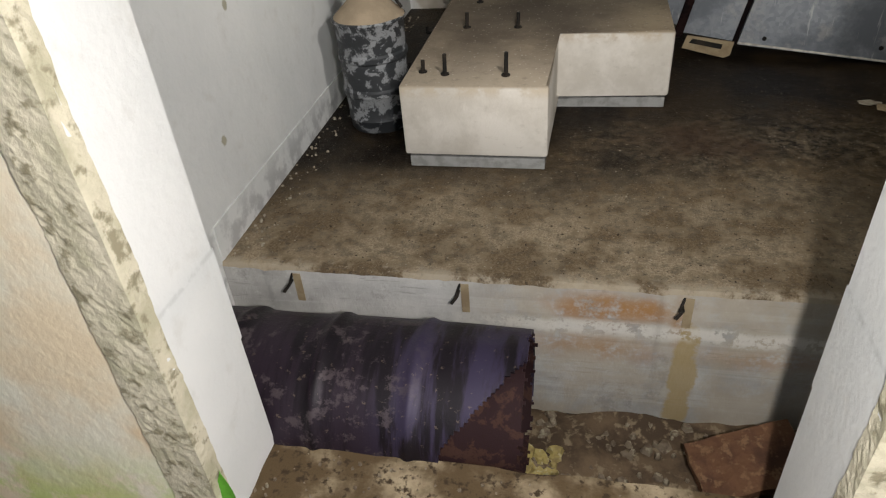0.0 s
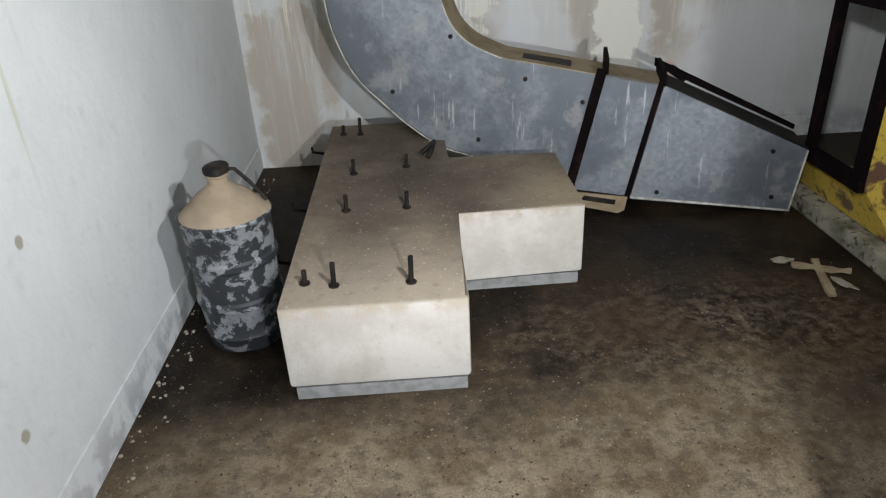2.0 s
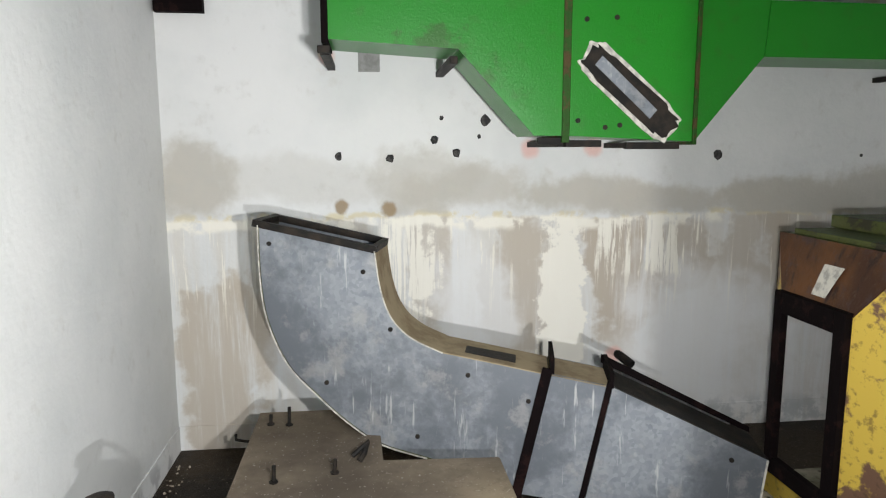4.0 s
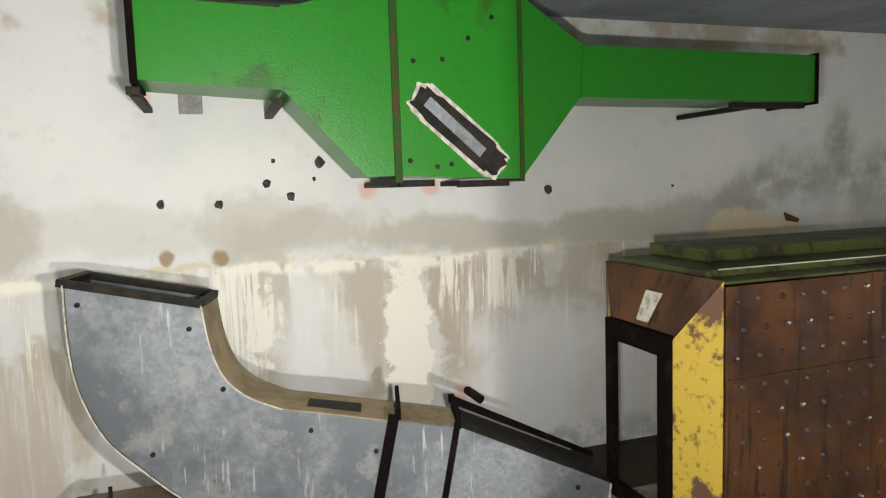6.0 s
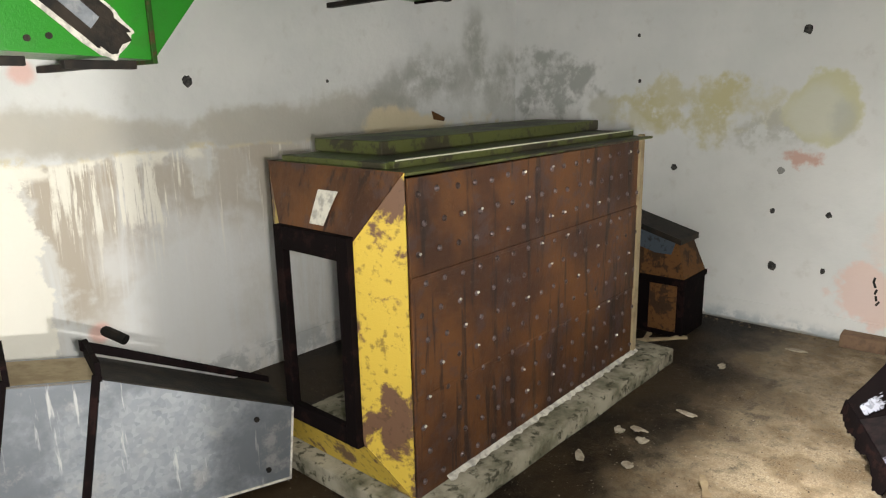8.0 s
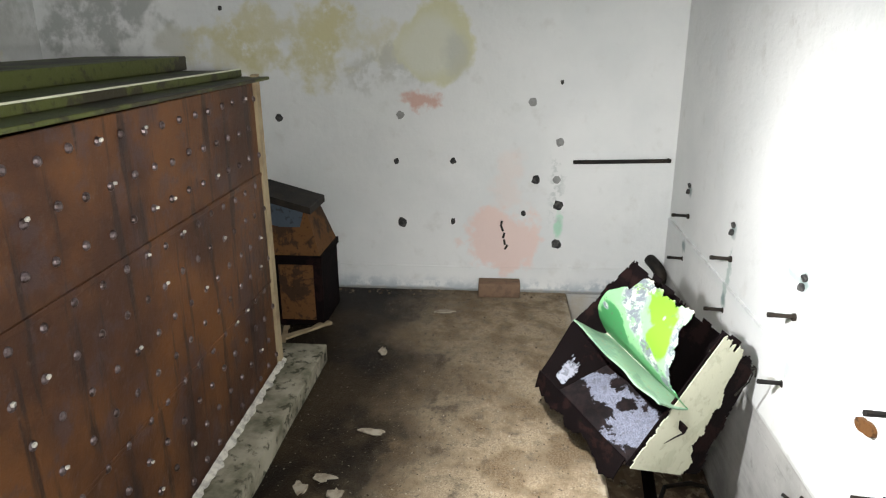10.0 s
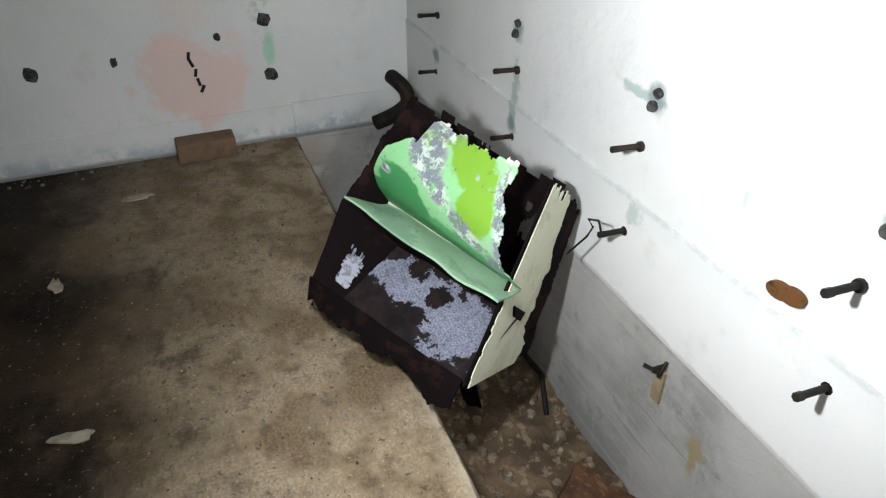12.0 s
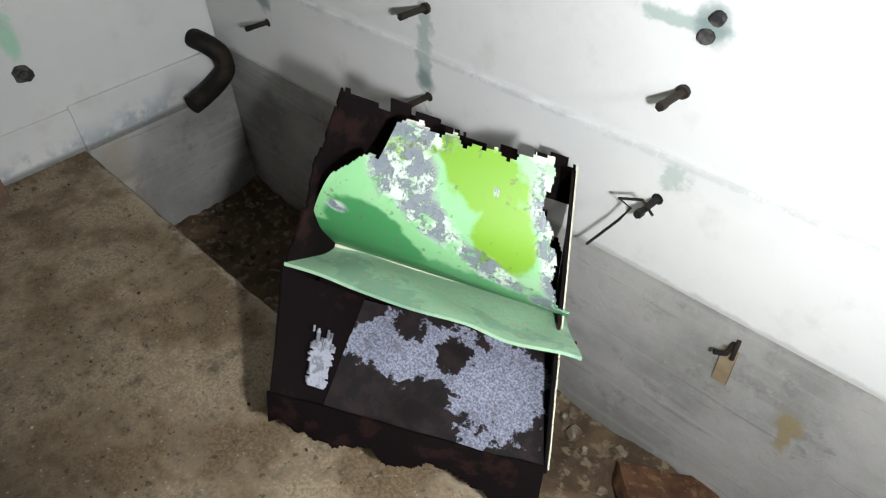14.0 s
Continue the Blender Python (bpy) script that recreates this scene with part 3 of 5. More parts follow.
def lathe(profile, center, seg=36, cap=True):
    """A turned form about the vertical through center; profile of r, z."""
    bm = bmesh.new()
    cx, cy, cz = center
    rings = [[bm.verts.new((cx + r * math.cos(2 * math.pi * i / seg), cy + r * math.sin(2 * math.pi * i / seg), cz + z)) for i in range(seg)] for r, z in profile]
    for a, b in zip(rings, rings[1:]):
        for i in range(seg):
            bm.faces.new((a[i], a[(i + 1) % seg], b[(i + 1) % seg], b[i]))
    if cap:
        bm.faces.new(rings[0][::-1])
        bm.faces.new(rings[-1])
    return bm


def roughen(bm, amount, scale, cuts=0):
    if cuts:
        bmesh.ops.subdivide_edges(bm, edges=bm.edges[:], cuts=cuts, use_grid_fill=True)
    bm.normal_update()
    for v in bm.verts:
        v.co += v.normal * (noise.noise(v.co * scale) * amount)
    return bm


def mesh_ob(name, bm, material, smooth=False):
    me = bpy.data.meshes.new(name)
    bm.normal_update()
    if smooth:
        for f in bm.faces:
            f.smooth = True
    bm.to_mesh(me)
    bm.free()
    me.materials.append(material)
    if smooth:
        me.set_sharp_from_angle(angle=radians(35))
    return new(name, me)


def part(name, bm, material, parent, label="", smooth=False):
    ob = mesh_ob(name, bm, material, smooth)
    ob.parent = parent
    if parent.parent is None and parent.type == "EMPTY":
        ob.matrix_parent_inverse = parent.matrix_basis.inverted()
    if label:
        ob["label"] = label
    return ob


def thing(name, label, category, base, group=""):
    ob = new(name)
    ob.matrix_basis = Matrix.Translation(base)
    return tagged(ob, label, category, group)


def setting(name, bm, material, label, category, smooth=False):
    return tagged(mesh_ob(name, bm, material, smooth), label, category, "", "structure")


def curve_pipe(points, r, seg=8):
    """A bent round bar through points."""
    bm = bmesh.new()
    pts = [Vector(p) for p in points]
    rings = []
    for i, p in enumerate(pts):
        d = (pts[min(i + 1, len(pts) - 1)] - pts[max(i - 1, 0)]).normalized()
        q = d.to_track_quat("Z", "Y")
        rings.append([bm.verts.new(p + q @ Vector((r * math.cos(2 * math.pi * k / seg), r * math.sin(2 * math.pi * k / seg), 0))) for k in range(seg)])
    for a, b in zip(rings, rings[1:]):
        for k in range(seg):
            bm.faces.new((a[k], a[(k + 1) % seg], b[(k + 1) % seg], b[k]))
    bm.faces.new(rings[0][::-1])
    bm.faces.new(rings[-1])
    return bm


# ---- the room ----
X0, X1, Y0, Y1, ZC = -1.118, 4.757, 1.52, 5.06, 2.65
EDGE, SILL, DEEP = 2.065, -0.25, -0.62
DX0, DX1, YO = -0.745, 0.665, 1.22


def worn_slab():
    """The raised floor, its front arris chipped."""
    bm = bmesh.new()
    rows = [EDGE, EDGE + 0.012, EDGE + 0.03, EDGE + 0.3, Y1]
    nx = 260
    top = []
    for i in range(nx + 1):
        x = X0 + (X1 - X0) * i / nx
        chip = 0.012 * max(0, noise.noise(Vector((x * 9, 0, 0)))) + 0.01 * max(0, noise.noise(Vector((x * 31, 3, 0))))
        col = [bm.verts.new((x, EDGE, DEEP)), bm.verts.new((x, EDGE, -0.018 - chip))]
        col += [bm.verts.new((x, y, z)) for y, z in ((EDGE + 0.008 + chip, -0.004), (EDGE + 0.04, 0), (EDGE + 0.5, 0), (Y1, 0))]
        top.append(col)
    for a, b in zip(top, top[1:]):
        for j in range(5):
            f = bm.faces.new((a[j], a[j + 1], b[j + 1], b[j])[::-1])
            f.material_index = 1 if j < 1 else 0
    return bm


floor = setting("floor", worn_slab(), SLAB, "raised dirty brown concrete floor slab with a chipped edge, torch falloff painted in", "floor", True)
floor.data.materials.append(TRENCH)
bmf = bmesh.new()
NX, NY = 240, 24
gv = [[bmf.verts.new((X0 + (X1 - X0) * i / NX, Y0 + (EDGE - Y0) * j / NY, -0.60 + 0.17 * min(1, max(0, (X0 + (X1 - X0) * i / NX - 0.9) / 1.1)) + 0.04 * noise.noise(Vector((i * 0.09, j * 0.16, 0))) + 0.02 * noise.noise(Vector((i * 0.5, j * 0.6, 4))))) for j in range(NY + 1)] for i in range(NX + 1)]
for i in range(NX):
    for j in range(NY):
        bmf.faces.new((gv[i][j], gv[i + 1][j], gv[i + 1][j + 1], gv[i][j + 1]))
setting("trench_floor", bmf, EARTH, "dark rubble-strewn earth bottom of the trench", "trench floor", True)

setting("wall_west", blockbm(X0 - 0.3, X0, YO + 0.024, Y1 + 0.3, -0.7, ZC), PAINT_W, "bluish white plastered wall with damp foot", "wall")
setting("wall_north", blockbm(X0, X1, Y1, Y1 + 0.3, -0.7, ZC), PAINT_N, "white plastered wall with brown damp streaks", "wall")
setting("wall_east", blockbm(X1, X1 + 0.3, YO + 0.024, Y1 + 0.3, -0.7, ZC), PAINT_E, "white plastered wall with yellowish stains and plugs", "wall")
south = bmesh.new()
brick_form(south, X0, DX0, YO + 0.02, Y0, 0.18, ZC)
brick_form(south, DX1, X1, YO + 0.02, Y0, 0.18, ZC)
brick_form(south, DX0, DX1, YO + 0.02, Y0, 2.10, ZC)
brick_form(south, DX0 - 0.1, DX0, YO + 0.02, Y0, SILL - 0.02, 0.18)
brick_form(south, DX1, DX1 + 0.1, YO + 0.02, Y0, SILL - 0.02, 0.18)
wall_south = setting("wall_south", south, PAINT_S, "white plastered wall with a doorway and anchor bolts", "wall")
low = bmesh.new()
brick_form(low, X0, DX0 - 0.1, YO + 0.02, Y0 - 0.006, -0.7, 0.18)
brick_form(low, DX1 + 0.1, X1, YO + 0.02, Y0 - 0.006, -0.7, 0.18)
brick_form(low, DX0 - 0.1, DX1 + 0.1, YO - 0.9, Y0 - 0.006, -0.7, SILL - 0.022)
setting("foundation", low, TRENCH, "bare grey board-marked concrete below the plaster", "foundation")
setting("trench_end", blockbm(X1 - 0.012, X1 - 0.001, Y0, EDGE, -0.7, -0.004), TRENCH, "bare concrete end of the trench", "trench wall")
setting("ceiling", blockbm(X0 - 0.3, X1 + 0.3, YO + 0.024, Y1 + 0.3, ZC, ZC + 0.2), CEIL, "grey blue concrete ceiling", "ceiling")
outer = bmesh.new()
brick_form(outer, X0 - 2.5, DX0 - 0.115, YO, YO + 0.02, SILL, 3.0)
brick_form(outer, DX1 + 0.115, X1 + 1.5, YO, YO + 0.02, SILL, 3.0)
brick_form(outer, DX0 - 0.115, DX1 + 0.115, YO, YO + 0.02, 2.14, 3.0)
setting("facade", outer, OUTER, "peach limewashed outer wall with green moss", "wall")
rend = bmesh.new()
for x0, x1 in ((DX0 - 0.12, DX0 + 0.003), (DX1 - 0.003, DX1 + 0.12)):
    brick_form(rend, x0, x1, YO - 0.006, YO + 0.05, SILL - 0.02, 2.12)
bmesh.ops.subdivide_edges(rend, edges=[e for e in rend.edges if abs(e.verts[0].co.z - e.verts[1].co.z) > 1], cuts=150)
bmesh.ops.subdivide_edges(rend, edges=[e for e in rend.edges if abs(e.verts[0].co.y - e.verts[1].co.y) > 0.03], cuts=3)
bmesh.ops.subdivide_edges(rend, edges=[e for e in rend.edges if abs(e.verts[0].co.x - e.verts[1].co.x) > 0.08], cuts=8)
roughen(rend, 0.004, 9)
roughen(rend, 0.003, 60)
setting("door_trim", rend, RENDER, "crumbling sandy render round the doorway", "door trim")
sill = blockbm(DX0 - 0.1, DX1 + 0.1, YO - 1.0, Y0, SILL - 0.12, SILL)
bmesh.ops.subdivide_edges(sill, edges=sill.edges[:], cuts=22, use_grid_fill=True)
roughen(sill, 0.012, 14)
setting("door_sill", sill, plain("worn_step", (0.10, 0.068, 0.036), (0.40, 0.32, 0.21), 5, 0.9, 0, 0.8, (0.05, 0.034, 0.02), 34, 0.42, 0.68), "worn dirty doorstep strewn with grit", "door sill", True)
ground = bmesh.new()
brick_form(ground, -60, 60, -80, YO + 0.015, SILL - 0.6, SILL - 0.02)
setting("ground", ground, EARTH, "bare brown earth outside the doorway", "ground")
setting("baseboard_west", blockbm(X0, X0 + 0.006, EDGE + 0.01, Y1, 0.0, 0.14), PAINT_W, "whitewashed damp plaster skirting", "baseboard")
setting("baseboard_east", blockbm(X1 - 0.007, X1, EDGE + 0.003, Y1, 0.0, 0.15), PAINT_E, "whitewashed damp plaster skirting", "baseboard")
setting("baseboard_east_low", blockbm(X1 - 0.010, X1, Y0, EDGE + 0.002, -0.003, 0.16), PAINT_E, "whitewashed plaster skirting above the trench", "baseboard")
setting("baseboard_north", blockbm(X0 + 0.006, X1 - 0.007, Y1 - 0.006, Y1, 0.0, 0.14), PAINT_N, "whitewashed damp plaster skirting", "baseboard")
setting("baseboard_south", blockbm(DX1 + 0.001, X1 - 0.01, Y0, Y0 + 0.009, 0.175, 0.47), PAINT_S, "proud white plaster band above the bare concrete", "baseboard")
setting("baseboard_south_short", blockbm(X0 + 0.001, DX0 - 0.001, Y0, Y0 + 0.009, 0.175, 0.47), PAINT_S, "proud white plaster band above the bare concrete", "baseboard")

# ---- concrete plinth with anchor bolts ----
plinth = thing("machine_plinth", "pale concrete machine plinth with a dusty brown top and rusty bolts", "plinth", (-0.3, 3.6, 0))
outline = [(-0.605, 2.79), (-0.012, 2.79), (-0.012, 3.42), (0.5, 3.42), (0.5, 4.03), (-0.012, 4.03), (-0.012, 4.65), (-0.605, 4.65)]


def slab_form(pts, z0, z1, bevel):
    bm = bmesh.new()
    a = [bm.verts.new((x, y, z0)) for x, y in pts]
    b = [bm.verts.new((x, y, z1)) for x, y in pts]
    bm.faces.new(a[::-1])
    bm.faces.new(b)
    for i in range(len(pts)):
        j = (i + 1) % len(pts)
        bm.faces.new((a[i], a[j], b[j], b[i]))
    if bevel:
        bmesh.ops.bevel(bm, geom=bm.edges[:], offset=bevel, segments=2, affect="EDGES", profile=0.5)
    return bm


part("block", slab_form(outline, 0.062, 0.366, 0.012), PLINTH, plinth, "pale cast concrete with dusty top", True)
inner = [(x + (0.015 if x < -0.3 else -0.012), y + (0.015 if y in (2.79, 3.42) else -0.015)) for x, y in outline]
part("plinth_foot", slab_form(inner, 0.0, 0.05, 0.004), GREYPATCH, plinth, "recessed grey mortar foot")
# near-black layer paints the shade in the joint between foot and block
part("shadow_gap", slab_form([(x + (0.03 if x < -0.3 else -0.03), y + (0.03 if y in (2.79, 3.42) else -0.03)) for x, y in outline], 0.045, 0.066, 0), RUST, plinth, "dark joint under the block with its shade painted in")
for bx, by, h in ((-0.437, 2.909, 0.085), (-0.189, 2.901, 0.095), (-0.534, 2.935, 0.05), (-0.441, 3.493, 0.07), (-0.2, 3.489, 0.07), (-0.439, 4.466, 0.09), (-0.528, 4.482, 0.05), (-0.437, 3.897, 0.07), (-0.2, 3.95, 0.06)):
    b = rod(bmesh.new(), (bx, by, 0.36), (bx + 0.003, by, 0.366 + h), 0.0085)
    rod(b, (bx, by, 0.364), (bx, by, 0.372), 0.018, 8)
    part("anchor_bolt", b, BLACK, plinth, "rusty threaded anchor bolt")
part("bent_bar", curve_pipe([(-0.10, 4.03, 0.375), (-0.08, 4.05, 0.40), (-0.06, 4.07, 0.44), (-0.13, 4.06, 0.385)], 0.012), BLACK, plinth, "bent black bar on the plinth")
for by, bz in ((4.66, 0.20), (3.88, 0.20), (3.45, 0.16)):
    part("rebar_hook", curve_pipe([(-0.60, by, bz), (-0.68, by, bz + 0.01), (-0.73, by, bz + 0.02), (-0.735, by + 0.03, bz + 0.035)], 0.008), BLACK, plinth, "rusty rebar hook")

# ---- metal can ----
can = thing("metal_can", "dented dark metal can with a silt-covered conical top", "can", (-0.85, 3.22, 0))
CX, CY = -0.835, 3.24
body = lathe([(0.150, 0.0), (0.156, 0.01), (0.158, 0.05), (0.164, 0.06), (0.158, 0.07), (0.160, 0.17), (0.168, 0.18), (0.168, 0.20), (0.160, 0.21), (0.161, 0.33), (0.170, 0.34), (0.170, 0.36), (0.162, 0.37), (0.168, 0.49), (0.176, 0.505), (0.17, 0.512)], (CX, CY, 0), 48)
roughen(body, 0.006, 9)
bmesh.ops.transform(body, matrix=pose(CX, CY, 0) @ Matrix.Diagonal((0.94, 0.94, 1, 1)) @ pose(-CX, -CY, 0), verts=body.verts)
part("can_body", body, rusty("can_black_paint", (0.035, 0.038, 0.042), (0.27, 0.28, 0.29), 0.49, 0.5, 0.2, 16, (0.03, 0.03, 0.033)), can, "black paint worn to grey metal", True)
part("can_shoulder", lathe([(0.161, 0.508), (0.15, 0.52), (0.085, 0.58), (0.045, 0.608), (0.036, 0.62)], (CX, CY, 0), 40), SAND, can, "cone covered with dry silt", True)
part("can_neck", lathe([(0.034, 0.612), (0.034, 0.640), (0.040, 0.644), (0.040, 0.650), (0.034, 0.652)], (CX, CY, 0), 20), SAND, can, "", True)
part("can_cap", roughen(lathe([(0.036, 0.652), (0.045, 0.656), (0.045, 0.678), (0.030, 0.686)], (CX, CY, 0), 14), 0.006, 30), BLACK, can, "black screw cap", True)
part("can_handle", curve_pipe([(CX + 0.02, CY, 0.668), (CX + 0.06, CY + 0.01, 0.66), (CX + 0.10, CY + 0.015, 0.61), (CX + 0.15, CY + 0.02, 0.535)], 0.007), BLACK, can, "thin black carrying handle")

# ---- galvanized duct elbow lying on the floor ----
DM = pose(-0.54, 4.42, 0.012, 0, 0, math.degrees(math.atan2(-0.5, 2.16)))
DD = 0.26
duct = thing("air_duct", "galvanized sheet air duct elbow lying behind the plinth", "air duct", (0.5, 4.3, 0))
outer_arc = [(0.0, 1.325), (0.0, 1.11), (0.025, 0.895), (0.115, 0.682), (0.255, 0.534), (0.392, 0.413), (0.551, 0.312), (0.765, 0.255)]
inner_arc = [(0.532, 1.215), (0.557, 1.04), (0.606, 0.91), (0.695, 0.822), (0.836, 0.757)]


def smooth_line(pts, n=5):
    """Catmull-Rom through points."""
    out = []
    for i in range(len(pts) - 1):
        p0, p1, p2, p3 = pts[max(i - 1, 0)], pts[i], pts[i + 1], pts[min(i + 2, len(pts) - 1)]
        for j in range(n):
            t = j / n
            out.append(tuple(0.5 * (2 * b + (c - a) * t + (2 * a - 5 * b + 4 * c - d) * t * t + (3 * b - a - 3 * c + d) * t ** 3) for a, b, c, d in zip(p0, p1, p2, p3)))
    return out + [pts[-1]]


oa, ia = smooth_line(outer_arc), smooth_line(inner_arc)
elbow = oa + [(1.185, 0.13), (1.305, 0.672)] + ia[::-1]
part("elbow_cheek", prism(elbow, 0.006, DM), GALV, duct, "dull spotted galvanized cheek")
part("elbow_cheek", prism(elbow, 0.006, DM @ pose(0, DD - 0.006, 0)), GALV, duct)


def strip(line, y0, y1, thick, m):
    return sheet(lambda u, v: m @ Vector((line[round(u * (len(line) - 1))][0], y0 + (y1 - y0) * v, line[round(u * (len(line) - 1))][1])), len(line) - 1, 1, thick)


part("elbow_back_sheet", strip(oa + [(1.185, 0.13)], -0.006, DD + 0.004, 0.006, DM), OLIVE, duct, "dull outer wrapper sheet", True)
throat = ia + [(1.0, 0.728), (1.305, 0.672)]
part("elbow_throat_sheet", strip(throat, -0.004, DD + 0.004, 0.005, DM), PALEWOOD, duct, "dusty tan inner wrapper sheet", True)
# black sheet laid on the throat for the shade of a slot
part("throat_slot", prism([(0.93, 0.746), (1.16, 0.708), (1.16, 0.700), (0.93, 0.738)], 0.11, DM @ pose(0, 0.06, 0)), BLACK, duct, "black sheet for the shade of a slot opening")
rim = bmesh.new()
for y0, y1 in ((-0.012, 0.014), (DD - 0.014, DD + 0.014)):
    brick_form(rim, -0.02, 0.555, y0, y1, -0.012, 0.02, 0.002, DM @ pose(-0.004, 0, 1.327, 0, 11.6, 0))
for x0, x1 in ((-0.02, 0.012), (0.53, 0.556)):
    brick_form(rim, x0, x1, 0.014, DD - 0.014, -0.012, 0.02, 0.002, DM @ pose(-0.004, 0, 1.327, 0, 11.6, 0))
part("mouth_flange", rim, BLACK, duct, "dark angle-iron flange round the mouth")
# black sheet closes the mouth in place of the shade inside
part("mouth_shade", prism([(0.03, 1.28), (0.53, 1.18), (0.53, 1.17), (0.03, 1.27)], DD - 0.02, DM @ pose(0, 0.01, 0)), BLACK, duct, "black sheet for the shade inside the duct")
for (xa, za), (xb, zb) in (((1.19, 0.09), (1.325, 0.70)), ((1.468, 0.075), (1.583, 0.645))):
    w = 0.045 if xa < 1.3 else 0.022
    fl = prism([(xa - w, za), (xa, za - 0.01), (xb, zb), (xb - w, zb + 0.01)], 0.012, DM @ pose(0, -0.014, 0))
    part("joint_flange", fl, RUST, duct, "rusted angle-iron joint flange")
    part("joint_flange", prism([(xb - 0.012, zb - 0.02), (xb + 0.006, zb - 0.02), (xb + 0.006, zb + 0.05), (xb - 0.012, zb + 0.05)], DD + 0.02, DM @ pose(0, -0.01, 0)), RUST, duct, "rusted angle-iron joint flange")
mid = [(1.195, 0.105), (1.46, 0.075), (1.575, 0.632), (1.31, 0.68)]
part("collar_sheet", prism(mid, 0.006, DM), GALV, duct, "galvanized collar")
part("collar_sheet", prism(mid, 0.006, DM @ pose(0, DD - 0.006, 0)), GALV, duct)
part("collar_top", prism([(1.31, 0.672), (1.575, 0.624), (1.575, 0.631), (1.31, 0.679)], DD, DM), PALEWOOD, duct, "dusty tan top sheet")
part("foot_plate", prism([(1.20, 0.03), (1.42, -0.008), (1.45, 0.01), (1.46, 0.08), (1.22, 0.10)], 0.008, DM @ pose(0, -0.03, 0)), PALEWOOD, duct, "drilled foot flange")
# black piece laid on the foot plate for the shade of its slot
part("foot_slot_shade", prism([(1.235, 0.062), (1.40, 0.040), (1.405, 0.065), (1.25, 0.085)], 0.004, DM @ pose(0, -0.035, 0)), BLACK, duct, "dark slot")
tail = [(1.475, 0.066), (2.222, 0.02), (2.255, 0.325), (1.585, 0.628)]
part("tail_sheet", prism(tail, 0.006, DM), GALV, duct, "tapered galvanized tail sheet")
part("tail_sheet", prism(tail, 0.006, DM @ pose(0, DD - 0.006, 0)), GALV, duct)
for a, b, mt in (((1.585, 0.628), (2.255, 0.325), BLACK), ((1.475, 0.06), (2.222, 0.014), GALV)):
    part("tail_edge", prism([a, b, (b[0], b[1] + 0.006), (a[0], a[1] + 0.006)], DD, DM), mt, duct)
part("tail_rail", prism([(1.56, 0.66), (2.25, 0.345), (2.25, 0.37), (1.56, 0.70)], 0.012, DM @ pose(0, DD - 0.012, 0)), RUST, duct, "rusted top rail")
for x, z in ((0.05, 1.24), (0.30, 0.60), (0.72, 0.36), (0.48, 1.12), (0.60, 0.86), (0.95, 0.66), (1.22, 0.55), (2.10, 0.32), (2.13, 0.09), (1.60, 0.10), (1.56, 0.56), (0.90, 0.25)):
    part("rivet", rod(bmesh.new(), DM @ Vector((x, -0.008, z)), DM @ Vector((x, 0.003, z)), 0.011, 8), BLACK, duct)
for line in (oa, ia):
    part("worn_edge", strip([(x, z) for x, z in line], -0.012, -0.006, 0.005, DM), PAPER, duct, "scuffed pale sheet edge")
part("worn_edge", prism([(1.475, 0.064), (2.222, 0.018), (2.222, 0.026), (1.475, 0.074)], 0.004, DM @ pose(0, -0.004, 0)), PAPER, duct, "scuffed pale sheet edge")
part("worn_edge", prism([(2.214, 0.02), (2.222, 0.02), (2.255, 0.325), (2.247, 0.325)], 0.004, DM @ pose(0, -0.004, 0)), PAPER, duct, "scuffed pale sheet edge")
seam = prism([(0.80, 0.37), (0.806, 0.37), (0.862, 0.735), (0.856, 0.735)], 0.003, DM @ pose(0, -0.003, 0))
part("seam", seam, GALV, duct)

# ---- green hood high on the back wall ----
hood = thing("extractor_hood", "glossy green sheet-metal extractor hood held on wall brackets", "hood", (1.2, 4.6, 1.7))
HY, HD = 4.40, 0.36


def panel(pts, y, t=0.006):
    return prism(pts, t, pose(0, y, 0))


HOOD = (
    ("left_duct", [(-0.21, 2.147), (0.365, 2.112), (0.373, 2.458), (-0.205, 2.475)]),
    ("left_cone", [(0.365, 2.112), (0.715, 1.732), (0.855, 1.732), (0.862, 2.585), (0.373, 2.458)]),
    ("middle_body", [(0.862, 1.732), (1.478, 1.705), (1.482, 2.575), (0.866, 2.585)]),
    ("right_cone", [(1.485, 1.705), (1.808, 2.096), (1.824, 2.352), (1.485, 2.575)]),
    ("right_duct", [(1.812, 2.096), (3.317, 2.083), (3.311, 2.340), (1.828, 2.350)]),
)
for nm, pts in HOOD:
    part(nm, prism(pts, HD, pose(0, HY, 0)), GREEN, hood, "glossy green painted sheet metal")
for x, z0, z1, w in ((0.862, 1.70, 2.60, 0.035), (1.483, 1.69, 2.585, 0.02)):
    part("joint_flange", blockbm(x - w / 2, x + w / 2, HY - 0.012, HY + HD, z0, z1, bevel=0.003), rusty("green_rust_flange_%d" % int(w * 1000), (0.022, 0.07, 0.012), (0.07, 0.05, 0.02), 0.5, 0.6, 0.1, 10), hood, "rust-edged green joint flange")
part("end_flange", blockbm(-0.235, -0.205, HY - 0.012, HY + HD, 2.13, 2.49, bevel=0.003), RUST, hood, "dark end flange")
part("end_flange", blockbm(3.305, 3.325, HY - 0.012, HY + HD, 2.07, 2.352, bevel=0.003), RUST, hood, "dark end flange")
part("top_edge", blockbm(0.37, 0.86, HY - 0.004, HY + HD, 2.46, 2.468, m=None), GREEN, hood)
# slot with pale torn edge; its dark depth is a black sheet laid on
SM = pose(1.165, HY, 1.93, 0, 40.5, 0)


